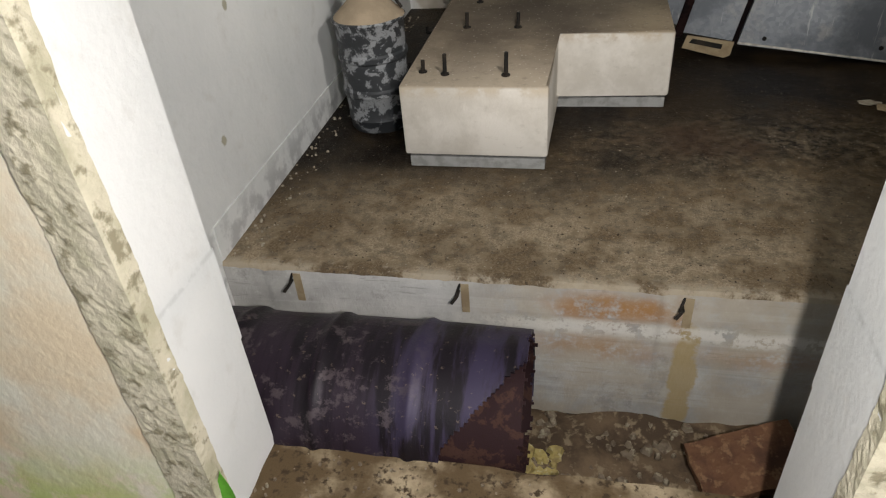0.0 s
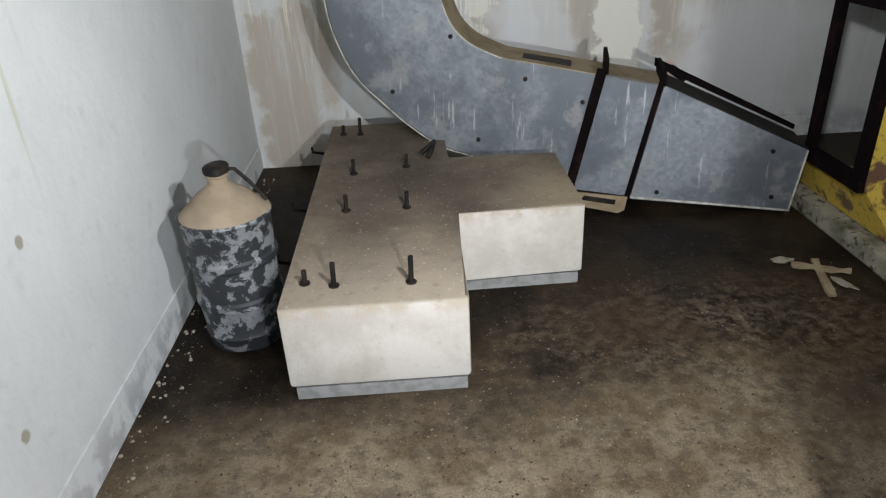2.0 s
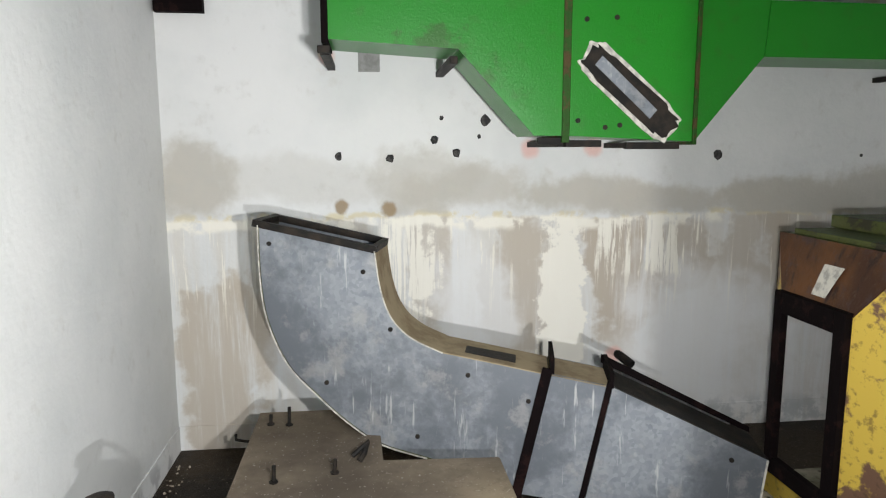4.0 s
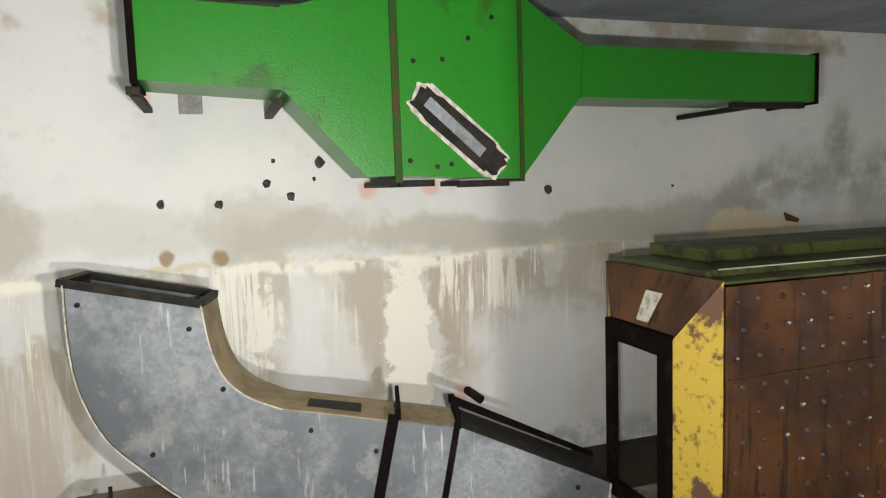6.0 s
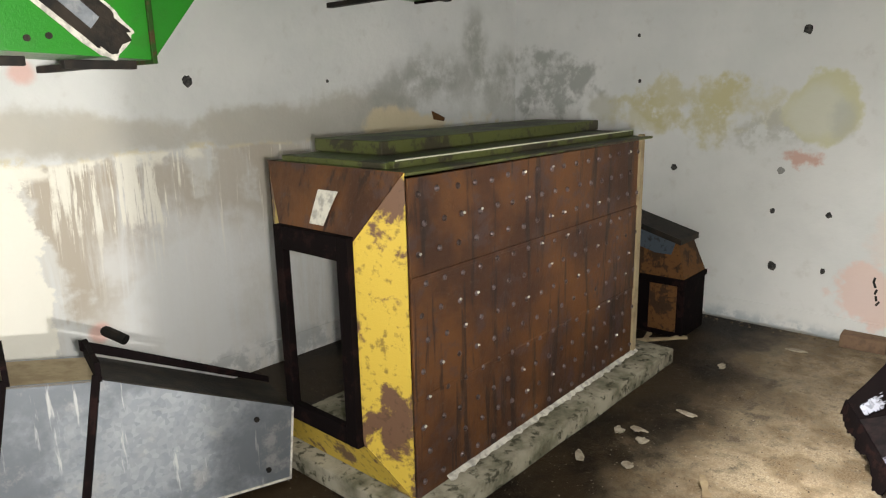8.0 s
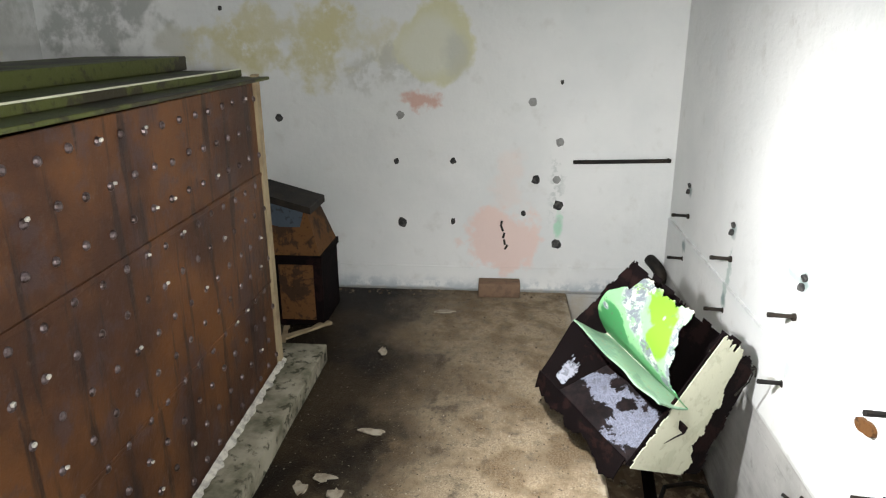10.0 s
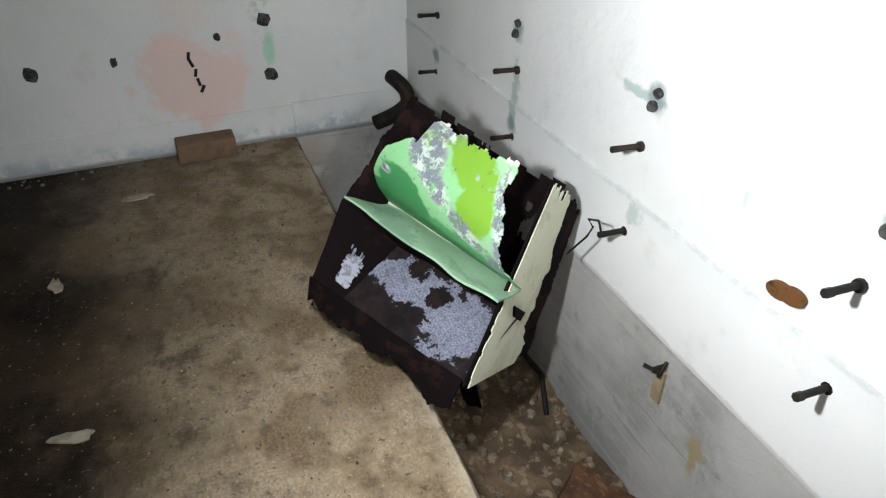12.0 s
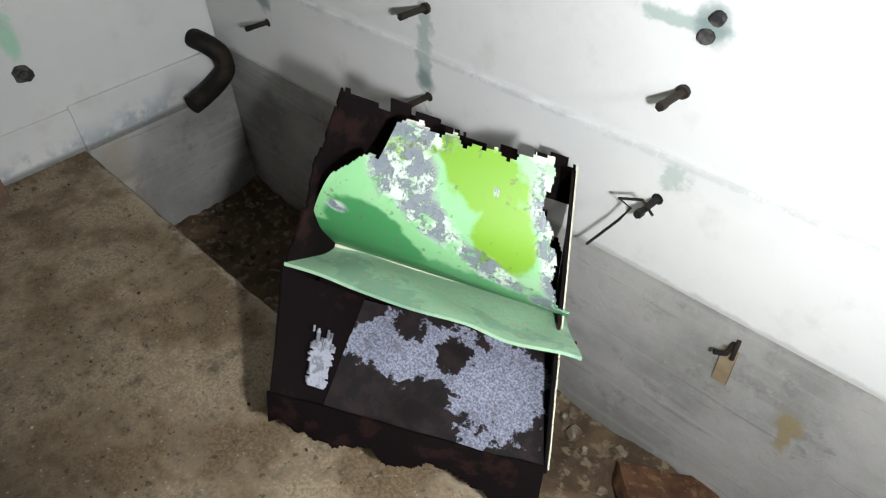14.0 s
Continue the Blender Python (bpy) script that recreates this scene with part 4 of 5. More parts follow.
def blob(rx, rz, n, jag, seed):
    out = []
    for i in range(n):
        a = 2 * math.pi * i / n
        c, s = math.cos(a), math.sin(a)
        k = 1 + jag * noise.noise(Vector((c * 3, s * 3, seed)))
        out.append((rx * math.copysign(abs(c) ** 0.35, c) * k, rz * math.copysign(abs(s) ** 0.45, s) * k))
    return out


part("slot_border", prism(blob(0.282, 0.086, 90, 0.10, 1), 0.005, SM @ pose(0, -0.005, 0)), PAPER, hood, "chipped white edge round the slot")
part("slot", prism(blob(0.265, 0.068, 60, 0.16, 5), 0.005, SM @ pose(0, -0.009, 0)), BLACK, hood, "black sheet laid on for the shade inside the slot")
part("slot_plate", prism([(-0.21, -0.022), (0.15, -0.030), (0.15, 0.022), (-0.21, 0.03)], 0.004, SM @ pose(0, -0.012, 0)), GALV, hood, "grey metal plate in the slot")
for x0, x1, z in ((0.74, 0.86, 1.712), (0.87, 1.04, 1.70), (1.16, 1.42, 1.69), (-0.255, -0.20, 2.11), (0.33, 0.365, 2.07), (2.75, 3.25, 2.068)):
    part("wall_bracket", blockbm(x0, x1, HY + 0.01, HY + 0.05, z - 0.02, z + 0.012, bevel=0.003), BLACK, hood, "black angle-iron bracket")
for x, z in ((-0.225, 2.10), (0.35, 2.07), (0.86, 1.695), (1.30, 1.69), (2.9, 2.062)):
    part("bracket_arm", blockbm(x - 0.02, x + 0.02, HY + 0.05, Y1, z - 0.015, z + 0.012), BLACK, hood, "black iron bracket arm")
for x, z in ((0.95, 2.25), (1.09, 2.26), (1.22, 2.36), (1.34, 2.46), (0.92, 1.80), (1.05, 1.77), (1.12, 1.78)):
    part("rivet", rod(bmesh.new(), (x, HY - 0.006, z), (x, HY + 0.002, z), 0.012, 8), BLACK, hood)

# ---- rusty brown cabinet on its base ----
base_slab = blockbm(1.70, 3.80, 3.245, 4.30, 0.0, 0.085, bevel=0.006)
tagged(mesh_ob("concrete_base", roughen(base_slab, 0.006, 7, 6), MOSSY, True), "low pale concrete base slab under the brown cabinet", "base slab")
cab = thing("filter_cabinet", "large rusty brown riveted steel cabinet with yellow hopper end", "cabinet", (2.69, 3.74, 0.085))
BX0, BX1, BY0, BY1, BZ0, BZ1 = 1.78, 3.60, 3.355, 4.13, 0.085, 1.305


def tilted_front(z0, z1, t):
    bm = blockbm(BX0 + 0.008, BX1 - 0.008, BY0 - t, BY0 + 0.006, z0, z1, bevel=0.003)
    bmesh.ops.transform(bm, matrix=pose(BX0, BY0, 0, 0, 0, 1.6) @ pose(-BX0, -BY0, 0), verts=bm.verts)
    return bm


FM = pose(BX0, BY0, 0, 0, 0, 1.6)
part("front_panel", tilted_front(BZ0, 0.48, 0.004), BROWN, cab, "riveted brown sheet panel")
part("front_panel", tilted_front(0.482, 0.93, 0.007), BROWN, cab, "riveted brown sheet panel")
part("front_panel", tilted_front(0.932, BZ1 - 0.02, 0.004), BROWN, cab, "riveted brown sheet panel")
part("seam_rail", tilted_front(0.474, 0.490, 0.009), BROWN, cab, "dark seam rail")
part("seam_rail", tilted_front(0.922, 0.940, 0.010), BROWN, cab, "dark seam rail")
part("back_panel", blockbm(2.35, BX1, BY1 - 0.008, BY1, BZ0, BZ1), BROWN, cab)
part("end_panel", blockbm(BX1 - 0.008, BX1, BY0 + 0.055, BY1 - 0.009, BZ0, BZ1), BROWN, cab)
part("corner_post", blockbm(BX1 - 0.035, BX1 + 0.008, BY0 + 0.032, BY0 + 0.052, BZ0, BZ1 + 0.01, bevel=0.002), PALEWOOD, cab, "pale edge angle")
part("corner_post", blockbm(BX1 - 0.03, BX1 + 0.004, BY1 - 0.01, BY1 + 0.01, BZ0, BZ1), RUST, cab)
part("corner_post", blockbm(BX0, BX0 + 0.03, BY1 - 0.03, BY1 + 0.005, BZ0, BZ1), RUST, cab)
part("roof_sheet", blockbm(BX0, BX1 + 0.02, BY0 - 0.005, BY1 + 0.01, BZ1 - 0.012, BZ1, bevel=0.003), OLIVE, cab, "mossy green steel roof")
part("roof_layer", blockbm(BX0 + 0.03, BX1 + 0.03, BY0 + 0.12, BY1 - 0.05, BZ1, BZ1 + 0.022, bevel=0.003), OLIVE, cab, "mossy green steel layer")
part("roof_rail", blockbm(BX0 + 0.05, BX1 + 0.01, BY0 + 0.10, BY0 + 0.13, BZ1 + 0.001, BZ1 + 0.026, bevel=0.003), OLIVE, cab, "mossy rail")
part("bright_edge", blockbm(BX0 + 0.06, BX1, BY0 + 0.098, BY0 + 0.104, BZ1 + 0.026, BZ1 + 0.031), CREAM, cab, "pale worn rail edge")
part("roof_lid", blockbm(BX0 + 0.22, BX1 + 0.06, BY0 + 0.34, BY1 - 0.02, BZ1 + 0.022, BZ1 + 0.075, bevel=0.004), OLIVE, cab, "raised mossy lid")
# yellow hopper end
IX, IY0, IY1, IZ0, IZ1 = 1.695, 3.545, 3.955, 0.31, 1.05
ox = BX0
quad = {
    "hopper_side": ([(ox, BY0, BZ0 + 0.01), (ox, BY0, BZ1), (IX, IY0, IZ1), (IX, IY0, IZ0)], YELLOW, "flaking yellow painted hopper side"),
    "hopper_top": ([(ox, BY0, BZ1), (ox, BY1, BZ1), (IX, IY1, IZ1), (IX, IY0, IZ1)], BROWN, "brown painted hopper top"),
    "hopper_bottom": ([(ox, BY0, BZ0 + 0.01), (ox, BY1, BZ0 + 0.01), (IX, IY1, IZ0), (IX, IY0, IZ0)], YELLOW, "flaking yellow painted hopper bottom"),
    "hopper_far_side": ([(ox, BY1, BZ0 + 0.01), (ox, BY1, BZ1), (IX, IY1, IZ1), (IX, IY1, IZ0)], YELLOW, ""),
}
for nm, (pts, mt, lb) in quad.items():
    P = [Vector(p) for p in pts]
    part(nm, sheet(lambda u, v: P[0].lerp(P[1], u).lerp(P[3].lerp(P[2], u), v), 10, 6, 0.006), mt, cab, lb)
frm = bmesh.new()
for y0, y1, z0, z1 in ((IY0 - 0.012, IY0 + 0.05, IZ0 - 0.03, IZ1 + 0.03), (IY1 - 0.04, IY1 + 0.012, IZ0 - 0.03, IZ1 + 0.03), (IY0 + 0.05, IY1 - 0.04, IZ1 - 0.06, IZ1 + 0.03), (IY0 + 0.05, IY1 - 0.04, IZ0 - 0.03, IZ0 + 0.04)):
    brick_form(frm, IX - 0.03, IX + 0.004, y0, y1, z0, z1, 0.003)
part("mouth_frame", frm, RUST, cab, "dark rusted frame round the opening")
HT = [Vector(p) for p in quad["hopper_top"][0]]
part("paper_label", sheet(lambda u, v: HT[0].lerp(HT[1], 0.36 + 0.17 * u + 0.03 * v).lerp(HT[3].lerp(HT[2], 0.36 + 0.17 * u + 0.03 * v), 0.34 + 0.48 * v) + Vector((-0.012, 0, 0.004)), 6, 6, 0.002), PAPER, cab, "torn pale paper label")
# clips in rows over the front
clip = bmesh.new()
bmesh.ops.create_uvsphere(clip, u_segments=8, v_segments=5, radius=1, matrix=Matrix.Diagonal((0.012, 0.009, 0.012, 1)))
first = None
random.seed(4)
for r in range(11):
    z = 0.15 + r * 0.108
    for c in range(17):
        x = 0.05 + c * 0.108 + (0.03 if r % 2 else 0)
        if x > BX1 - BX0 - 0.03:
            continue
        m = FM @ pose(x + random.uniform(-0.006, 0.006), -0.006, z + random.uniform(-0.006, 0.006), 0, random.uniform(-14, 14), 0)
        if first is None:
            first = part("rivet_clip", clip, rusty("grey_rivet", (0.13, 0.10, 0.10), (0.06, 0.04, 0.035), 0.5, 0.42, 0.6, 30), cab)
            first.matrix_basis = m
        else:
            o = new("rivet_clip", first.data)
            o.parent, o.matrix_parent_inverse, o.matrix_basis = cab, cab.matrix_basis.inverted(), m
# pale chips paint torch glints on some worn rivet heads
random.seed(6)
shiny = None
for i in range(36):
    r, c = random.randrange(11), random.randrange(16)
    m = FM @ pose(0.05 + c * 0.108 + (0.03 if r % 2 else 0), -0.0135, 0.156 + r * 0.108, 0, random.uniform(-20, 20), 0)
    if shiny is None:
        shiny = part("rivet_glint", blockbm(-0.005, 0.005, -0.006, 0.001, -0.004, 0.004, bevel=0.0015), PAPER, cab, "pale worn rivet head with its glint painted in")
        shiny.matrix_basis = m
    else:
        o = new("rivet_glint", shiny.data)
        o.parent, o.matrix_parent_inverse, o.matrix_basis = cab, cab.matrix_basis.inverted(), m
moss = sheet(lambda u, v: Vector((1.95 + 1.66 * u, 3.352 + 1.66 * u * 0.027 - 0.030 * v * (0.7 + 0.6 * noise.noise(Vector((u * 40, 0, 0)))), 0.096 + 0.012 * (1 - v) + 0.004 * noise.noise(Vector((u * 90, v * 3, 1))))), 160, 3, 0.006)
part("crust", moss, PAPER, cab, "whitish crumbling sealant line")

# ---- small hopper beyond the cabinet ----
hop = thing("small_hopper", "rusty orange and blue-grey steel hopper on the floor", "hopper", (4.3, 3.55, 0))
part("hopper_body", blockbm(4.18, 4.52, 3.36, 3.80, 0.0, 0.38, bevel=0.006), RUST, hop, "dark rusted body")
part("front_plate", blockbm(4.168, 4.178, 3.40, 3.58, 0.04, 0.34, bevel=0.003), ORANGE, hop, "orange rusted front plate")
cone = bmesh.new()
lo = [cone.verts.new(p) for p in ((4.18, 3.36, 0.38), (4.52, 3.36, 0.38), (4.52, 3.80, 0.38), (4.18, 3.80, 0.38))]
hi = [cone.verts.new(p) for p in ((4.22, 3.43, 0.62), (4.44, 3.43, 0.62), (4.44, 3.80, 0.72), (4.22, 3.80, 0.72))]
for i in range(4):
    cone.faces.new((lo[i], lo[(i + 1) % 4], hi[(i + 1) % 4], hi[i]))
cone.faces.new(hi)
part("hopper_cone", cone, ORANGE, hop, "orange rusted sloping sheet")
part("cone_cheek", prism([(3.50, 0.40), (3.80, 0.55), (3.80, 0.71), (3.44, 0.615)], 0.006, Matrix(((0, 1, 0, 4.205), (1, 0, 0, 0), (0, 0, 1, 0), (0, 0, 0, 1)))), STEELBLUE, hop, "blue-grey steel cheek")
part("rim", prism([(3.40, 0.60), (3.83, 0.72), (3.83, 0.755), (3.40, 0.635)], 0.28, Matrix(((0, 1, 0, 4.19), (1, 0, 0, 0), (0, 0, 1, 0), (0, 0, 0, 1)))), BLACK, hop, "ragged dark rim")
part("band", blockbm(4.164, 4.53, 3.352, 3.66, 0.352, 0.388, bevel=0.003), RUST, hop)

# ---- rusted drum lying in the trench ----
drum = thing("rusted_drum", "tarred black steel drum lying in the trench", "drum", (-0.5, 1.78, -0.6))
RY, RZ, RR = 1.775, -0.30, 0.265


def drum_skin(u, v):
    x = -1.10 + 1.10 * u
    a = 2 * math.pi * v
    r = RR + 0.010 * sum(math.exp(-((x - q) / 0.018) ** 2) for q in (-0.93, -0.62, -0.33)) + 0.006 * noise.noise(Vector((x * 4, math.cos(a) * 2, math.sin(a) * 2)))
    return Vector((x, RY + r * math.cos(a), RZ + r * math.sin(a)))


def drum_keep(u, v):
    end = 1.0 - 0.21 * min(1, max(0, (v - 0.27) / 0.17)) * (v < 0.88) + 0.018 * noise.noise(Vector((v * 22, 0, 0))) + 0.008 * noise.noise(Vector((v * 80, 0, 4)))
    return u < end


def liner_keep(u, v):
    return u < 0.93 + 0.05 * noise.noise(Vector((v * 30, 2, 0))) + 0.05 * noise.noise(Vector((v * 90, 5, 0)))


def tarred():
    k = Nodes("tarred_steel")
    x = k.axis(0)
    run = k.noise(1, 5, 0.6, k.scaled((13, 2.0, 2.0)), 0.3)
    flake = k.noise(11, 8, 0.72)
    col = k.mix(k.step(run, 0.42, 0.60), (0.009, 0.006, 0.009), (0.026, 0.017, 0.026))
    # purple-blue reflective sheen painted into the tar towards the torn end
    col = k.mix(k.times(k.step(x, -0.50, -0.30), k.step(run, 0.44, 0.56), 0.9), col, (0.038, 0.030, 0.062))
    col = k.mix(k.times(k.step(flake, 0.53, 0.60), k.step(x, -0.25, -0.40), 0.7), col, (0.085, 0.066, 0.072))
    col = k.mix(k.times(k.step(k.noise(50, 5, 0.7), 0.62, 0.68), 0.6), col, (0.16, 0.12, 0.09))
    return k.done(col, 0.48, 0.2, 0.5, flake, 0.006, 0.3)


part("drum_shell", sheet(drum_skin, 200, 128, 0.008, drum_keep), tarred(), drum, "black tar over rusted steel with painted purple sheen", True)
part("drum_liner", sheet(lambda u, v: Vector((-0.30 + 0.32 * u, RY + (RR - 0.018 + 0.012 * noise.noise(Vector((u * 3, v * 9, 0)))) * math.cos(6.283 * v), RZ + (RR - 0.018 + 0.012 * noise.noise(Vector((u * 3, v * 9, 0)))) * math.sin(6.283 * v))), 40, 160, 0.005, liner_keep), rusty("brown_purple_rust", (0.024, 0.011, 0.012), (0.050, 0.024, 0.018), 0.52, 0.75, 0.1, 14), drum, "ragged rusty inner liner")

# ---- broken enamelled trough propped on the trench edge ----
def jag(x, s, amt):
    return amt * (noise.noise(Vector((x * 6, s, 0))) + 0.45 * noise.noise(Vector((x * 17, s, 2))) + 0.2 * noise.noise(Vector((x * 41, s, 4))))


def quad_sheet(p00, p10, p11, p01, nu, nv, thick, keep=None, wave=0.0):
    """A sheet over four corners, dented by wave."""
    q = [Vector(p) for p in (p00, p10, p11, p01)]
    nrm = (q[1] - q[0]).cross(q[3] - q[0]).normalized()

    def at(u, v):
        p = q[0].lerp(q[1], u).lerp(q[3].lerp(q[2], u), v)
        return p + nrm * (wave * noise.noise(p * 9))

    return sheet(at, nu, nv, thick, keep)


trough = thing("broken_trough", "broken rusty sheet-metal trough with flaking green enamel", "trough", (3.1, 2.07, 0))
RBF, RBB, RTB, RTF = (2.926, 2.028, 0.125), (3.108, 1.780, -0.03), (3.208, 1.597, 0.43), (3.150, 1.697, 0.505)
LBF, LBB, LTB, LTF = (3.345, 2.290, 0.215), (3.47, 2.03, 0.12), (3.47, 1.945, 0.655), (3.405, 2.168, 0.412)
TRY = (2.938, 1.942, 0.335)
gl = smooth_line([(3.455, 2.036, 0.353), (3.435, 2.075, 0.44), (3.405, 2.056, 0.53), (3.39, 1.99, 0.59), (3.392, 1.93, 0.635)], 16)
gr = smooth_line([(3.058, 1.812, 0.258), (3.012, 1.872, 0.345), (3.022, 1.882, 0.430), (3.065, 1.848, 0.525), (3.105, 1.80, 0.60)], 16)


def lining(u, v):
    k = round(v * 64)
    return Vector(gr[k]).lerp(Vector(gl[k]), u)


def lining_kept(u, v):
    if u > 0.86 and v > 0.66 + jag(u, 61, 0.10) - 1.0 * max(0, u - 0.9):
        return False
    if u < 0.05 + jag(v, 65, 0.06) and 0.25 < v:
        return False
    return v < 0.95 - 0.05 * math.sin(u * 3) + jag(u, 3, 0.07)


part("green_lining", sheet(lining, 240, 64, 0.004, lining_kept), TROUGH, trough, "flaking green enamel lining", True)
part("tray_lip", quad_sheet(TRY, LTF, gl[0], gr[0], 90, 10, 0.006, None, 0.012), GREYGREEN, trough, "pale green dusty tray lip", True)
part("fold_bead", curve_pipe([Vector(gr[0]).lerp(Vector(gl[0]), t / 20) + Vector((-0.002, 0.004, 0.004)) for t in range(21)], 0.004, 6), CREAM, trough, "pale weld bead")
part("floor_sheet", quad_sheet((2.930, 2.022, 0.130), (3.275, 2.240, 0.170), (3.375, 2.035, 0.250), (3.055, 1.815, 0.170), 40, 24, 0.004, None, 0.012), BARE, trough, "bare grey sheet with tar patches")
part("inner_rail", quad_sheet((3.03, 1.82, 0.185), (3.405, 2.105, 0.335), (3.395, 2.10, 0.365), (3.02, 1.815, 0.215), 20, 2, 0.006), RUST, trough, "rusted inner rail")
part("back_sheet", quad_sheet(RBB, LBB, LTB, RTB, 110, 60, 0.005, lambda u, v: v < 0.97 + jag(round(u * 13) / 13, 5, 0.09) + jag(u, 6, 0.02) and not (u < 0.22 and 0.62 < v < 0.82 and noise.noise(Vector((u * 20, v * 9, 3))) > -0.1), 0.010), RUST, trough, "ragged rusted back sheet")
part("left_side", quad_sheet(LBF, LBB, LTB, LTF, 40, 44, 0.005, lambda u, v: v < 0.97 + jag(u, 11, 0.06), 0.010), RUST, trough, "rusted side sheet")
part("left_inner_side", quad_sheet(LBF, (3.277, 2.240, 0.168), (3.377, 2.033, 0.252), LTF, 30, 30, 0.004, None, 0.008), RUST, trough, "slanting rusted inner side")
part("side_patch", quad_sheet((3.312, 2.232, 0.232), (3.296, 2.205, 0.200), (3.345, 2.115, 0.262), (3.358, 2.165, 0.312), 30, 30, 0.004, lambda u, v: abs(u - 0.5) < 0.42 + jag(v, 75, 0.35) and v < 0.75 + jag(u * 2, 77, 0.5)), rusty("bare_speckled_sheet", (0.30, 0.31, 0.36), (0.16, 0.165, 0.19), 0.5, 0.6, 0.1, 40), trough, "bare grey patch")
part("right_side", quad_sheet(RBF, (3.142, 1.727, -0.05), (3.240, 1.540, 0.35), RTF, 40, 60, 0.005, lambda u, v: v < 0.97 + jag(u, 17, 0.06) and u < 0.97 + jag(v, 18, 0.06)), RUST, trough, "rusted side sheet")
part("cream_coat", quad_sheet((2.920, 2.024, 0.118), (3.100, 1.775, -0.028), (3.201, 1.596, 0.415), (3.143, 1.693, 0.500), 40, 80, 0.003, lambda u, v: v < 0.97 + jag(u, 21, 0.12) and u < 0.90 + jag(v, 25, 0.14) and u > 0.03 + jag(v, 27, 0.12) * (v < 0.5)), CREAM, trough, "torn cream coating")
part("front_skirt", quad_sheet((2.898, 2.088, 0.045), (3.340, 2.318, 0.135), (3.345, 2.290, 0.235), (2.924, 2.030, 0.150), 120, 30, 0.005, lambda u, v: v > 0.34 + jag(u * 0.7, 31, 0.40), 0.012), RUST, trough, "ragged rusted skirt standing on the slab edge")
part("bent_wire", curve_pipe([(3.13, 1.64, 0.28), (3.08, 1.62, 0.36), (3.06, 1.62, 0.40), (3.09, 1.615, 0.405), (3.04, 1.62, 0.43), (3.01, 1.63, 0.415)], 0.003, 6), BLACK, trough, "thin bent black wire")
part("support_sheet", quad_sheet((3.30, 1.78, -0.46), (3.36, 1.82, -0.46), (3.36, 1.92, 0.07), (3.30, 1.88, 0.045), 10, 10, 0.006), RUST, trough, "rusted sheet standing in the trench")

# ---- rubble, boards and scrap in the trench ----
def board(label, m, l, w, t, mat=WOOD):
    bm = blockbm(-l / 2, l / 2, -w / 2, w / 2, 0, t)
    bmesh.ops.subdivide_edges(bm, edges=bm.edges[:], cuts=5, use_grid_fill=True)
    roughen(bm, 0.012, 18)
    bm.transform(m)
    return tagged(mesh_ob("broken_board", bm, mat), label, "board")


board("broken reddish brown board leaning in the trench rubble", pose(2.80, 1.63, -0.42, 16, -14, 38), 0.26, 0.16, 0.05)
board("reddish brown board fragment lying in the trench rubble", pose(0.70, 1.84, -0.53, 14, -12, 15), 0.34, 0.20, 0.05)
disc = lathe([(0.075, 0), (0.082, 0.008), (0.078, 0.02), (0.03, 0.03), (0.012, 0.03)], (0, 0, 0), 32)
disc.transform(pose(2.80, 1.84, -0.41, 14, 12, 0))
tagged(mesh_ob("metal_disc", disc, CREAM, True), "round pale metal disc in the trench rubble", "disc")
tagged(mesh_ob("bent_rod", curve_pipe([(3.38, 1.80, -0.44), (3.52, 1.73, -0.39), (3.54, 1.62, -0.38), (3.52, 1.56, -0.38), (3.34, 1.54, -0.40), (3.22, 1.58, -0.46)], 0.010), BLACK, True), "black bent iron rod in the trench", "rod")
tagged(mesh_ob("drain_elbow", curve_pipe(smooth_line([(4.66, 1.72, 0.045), (4.67, 1.66, 0.056), (4.68, 1.605, 0.072), (4.675, 1.562, 0.108), (4.68, 1.56, 0.160), (4.70, 1.585, 0.200), (4.765, 1.605, 0.215)], 4), 0.034, 14), BLACK, True), "black plastic pipe elbow leaving the wall corner", "pipe")


def pebbles(name, count, xr, yr, z, size, mat, label, seed):
    random.seed(seed)
    verts, faces = [], []
    for _ in range(count):
        x, y = random.uniform(*xr), random.uniform(*yr)
        s = size * random.choice((0.35, 0.5, 0.6, 0.8, 1.0))
        a = random.uniform(0, 6.28)
        n = 5
        ring = [(x + s * random.uniform(0.6, 1.1) * math.cos(a + i * 6.283 / n), y + s * random.uniform(0.6, 1.1) * math.sin(a + i * 6.283 / n)) for i in range(n)]
        k = len(verts)
        h = s * random.uniform(0.4, 0.9)
        verts += [(p, q, z - 0.01) for p, q in ring] + [(x + (p - x) * 0.6, y + (q - y) * 0.6, z + h * random.uniform(0.7, 1)) for p, q in ring]
        faces += [(k + i, k + (i + 1) % n, k + n + (i + 1) % n, k + n + i) for i in range(n)] + [tuple(range(k + n, k + 2 * n))]
    me = bpy.data.meshes.new(name)
    me.from_pydata(verts, [], faces)
    me.materials.append(mat)
    return tagged(new(name, me), label, "debris", "", "stuff")


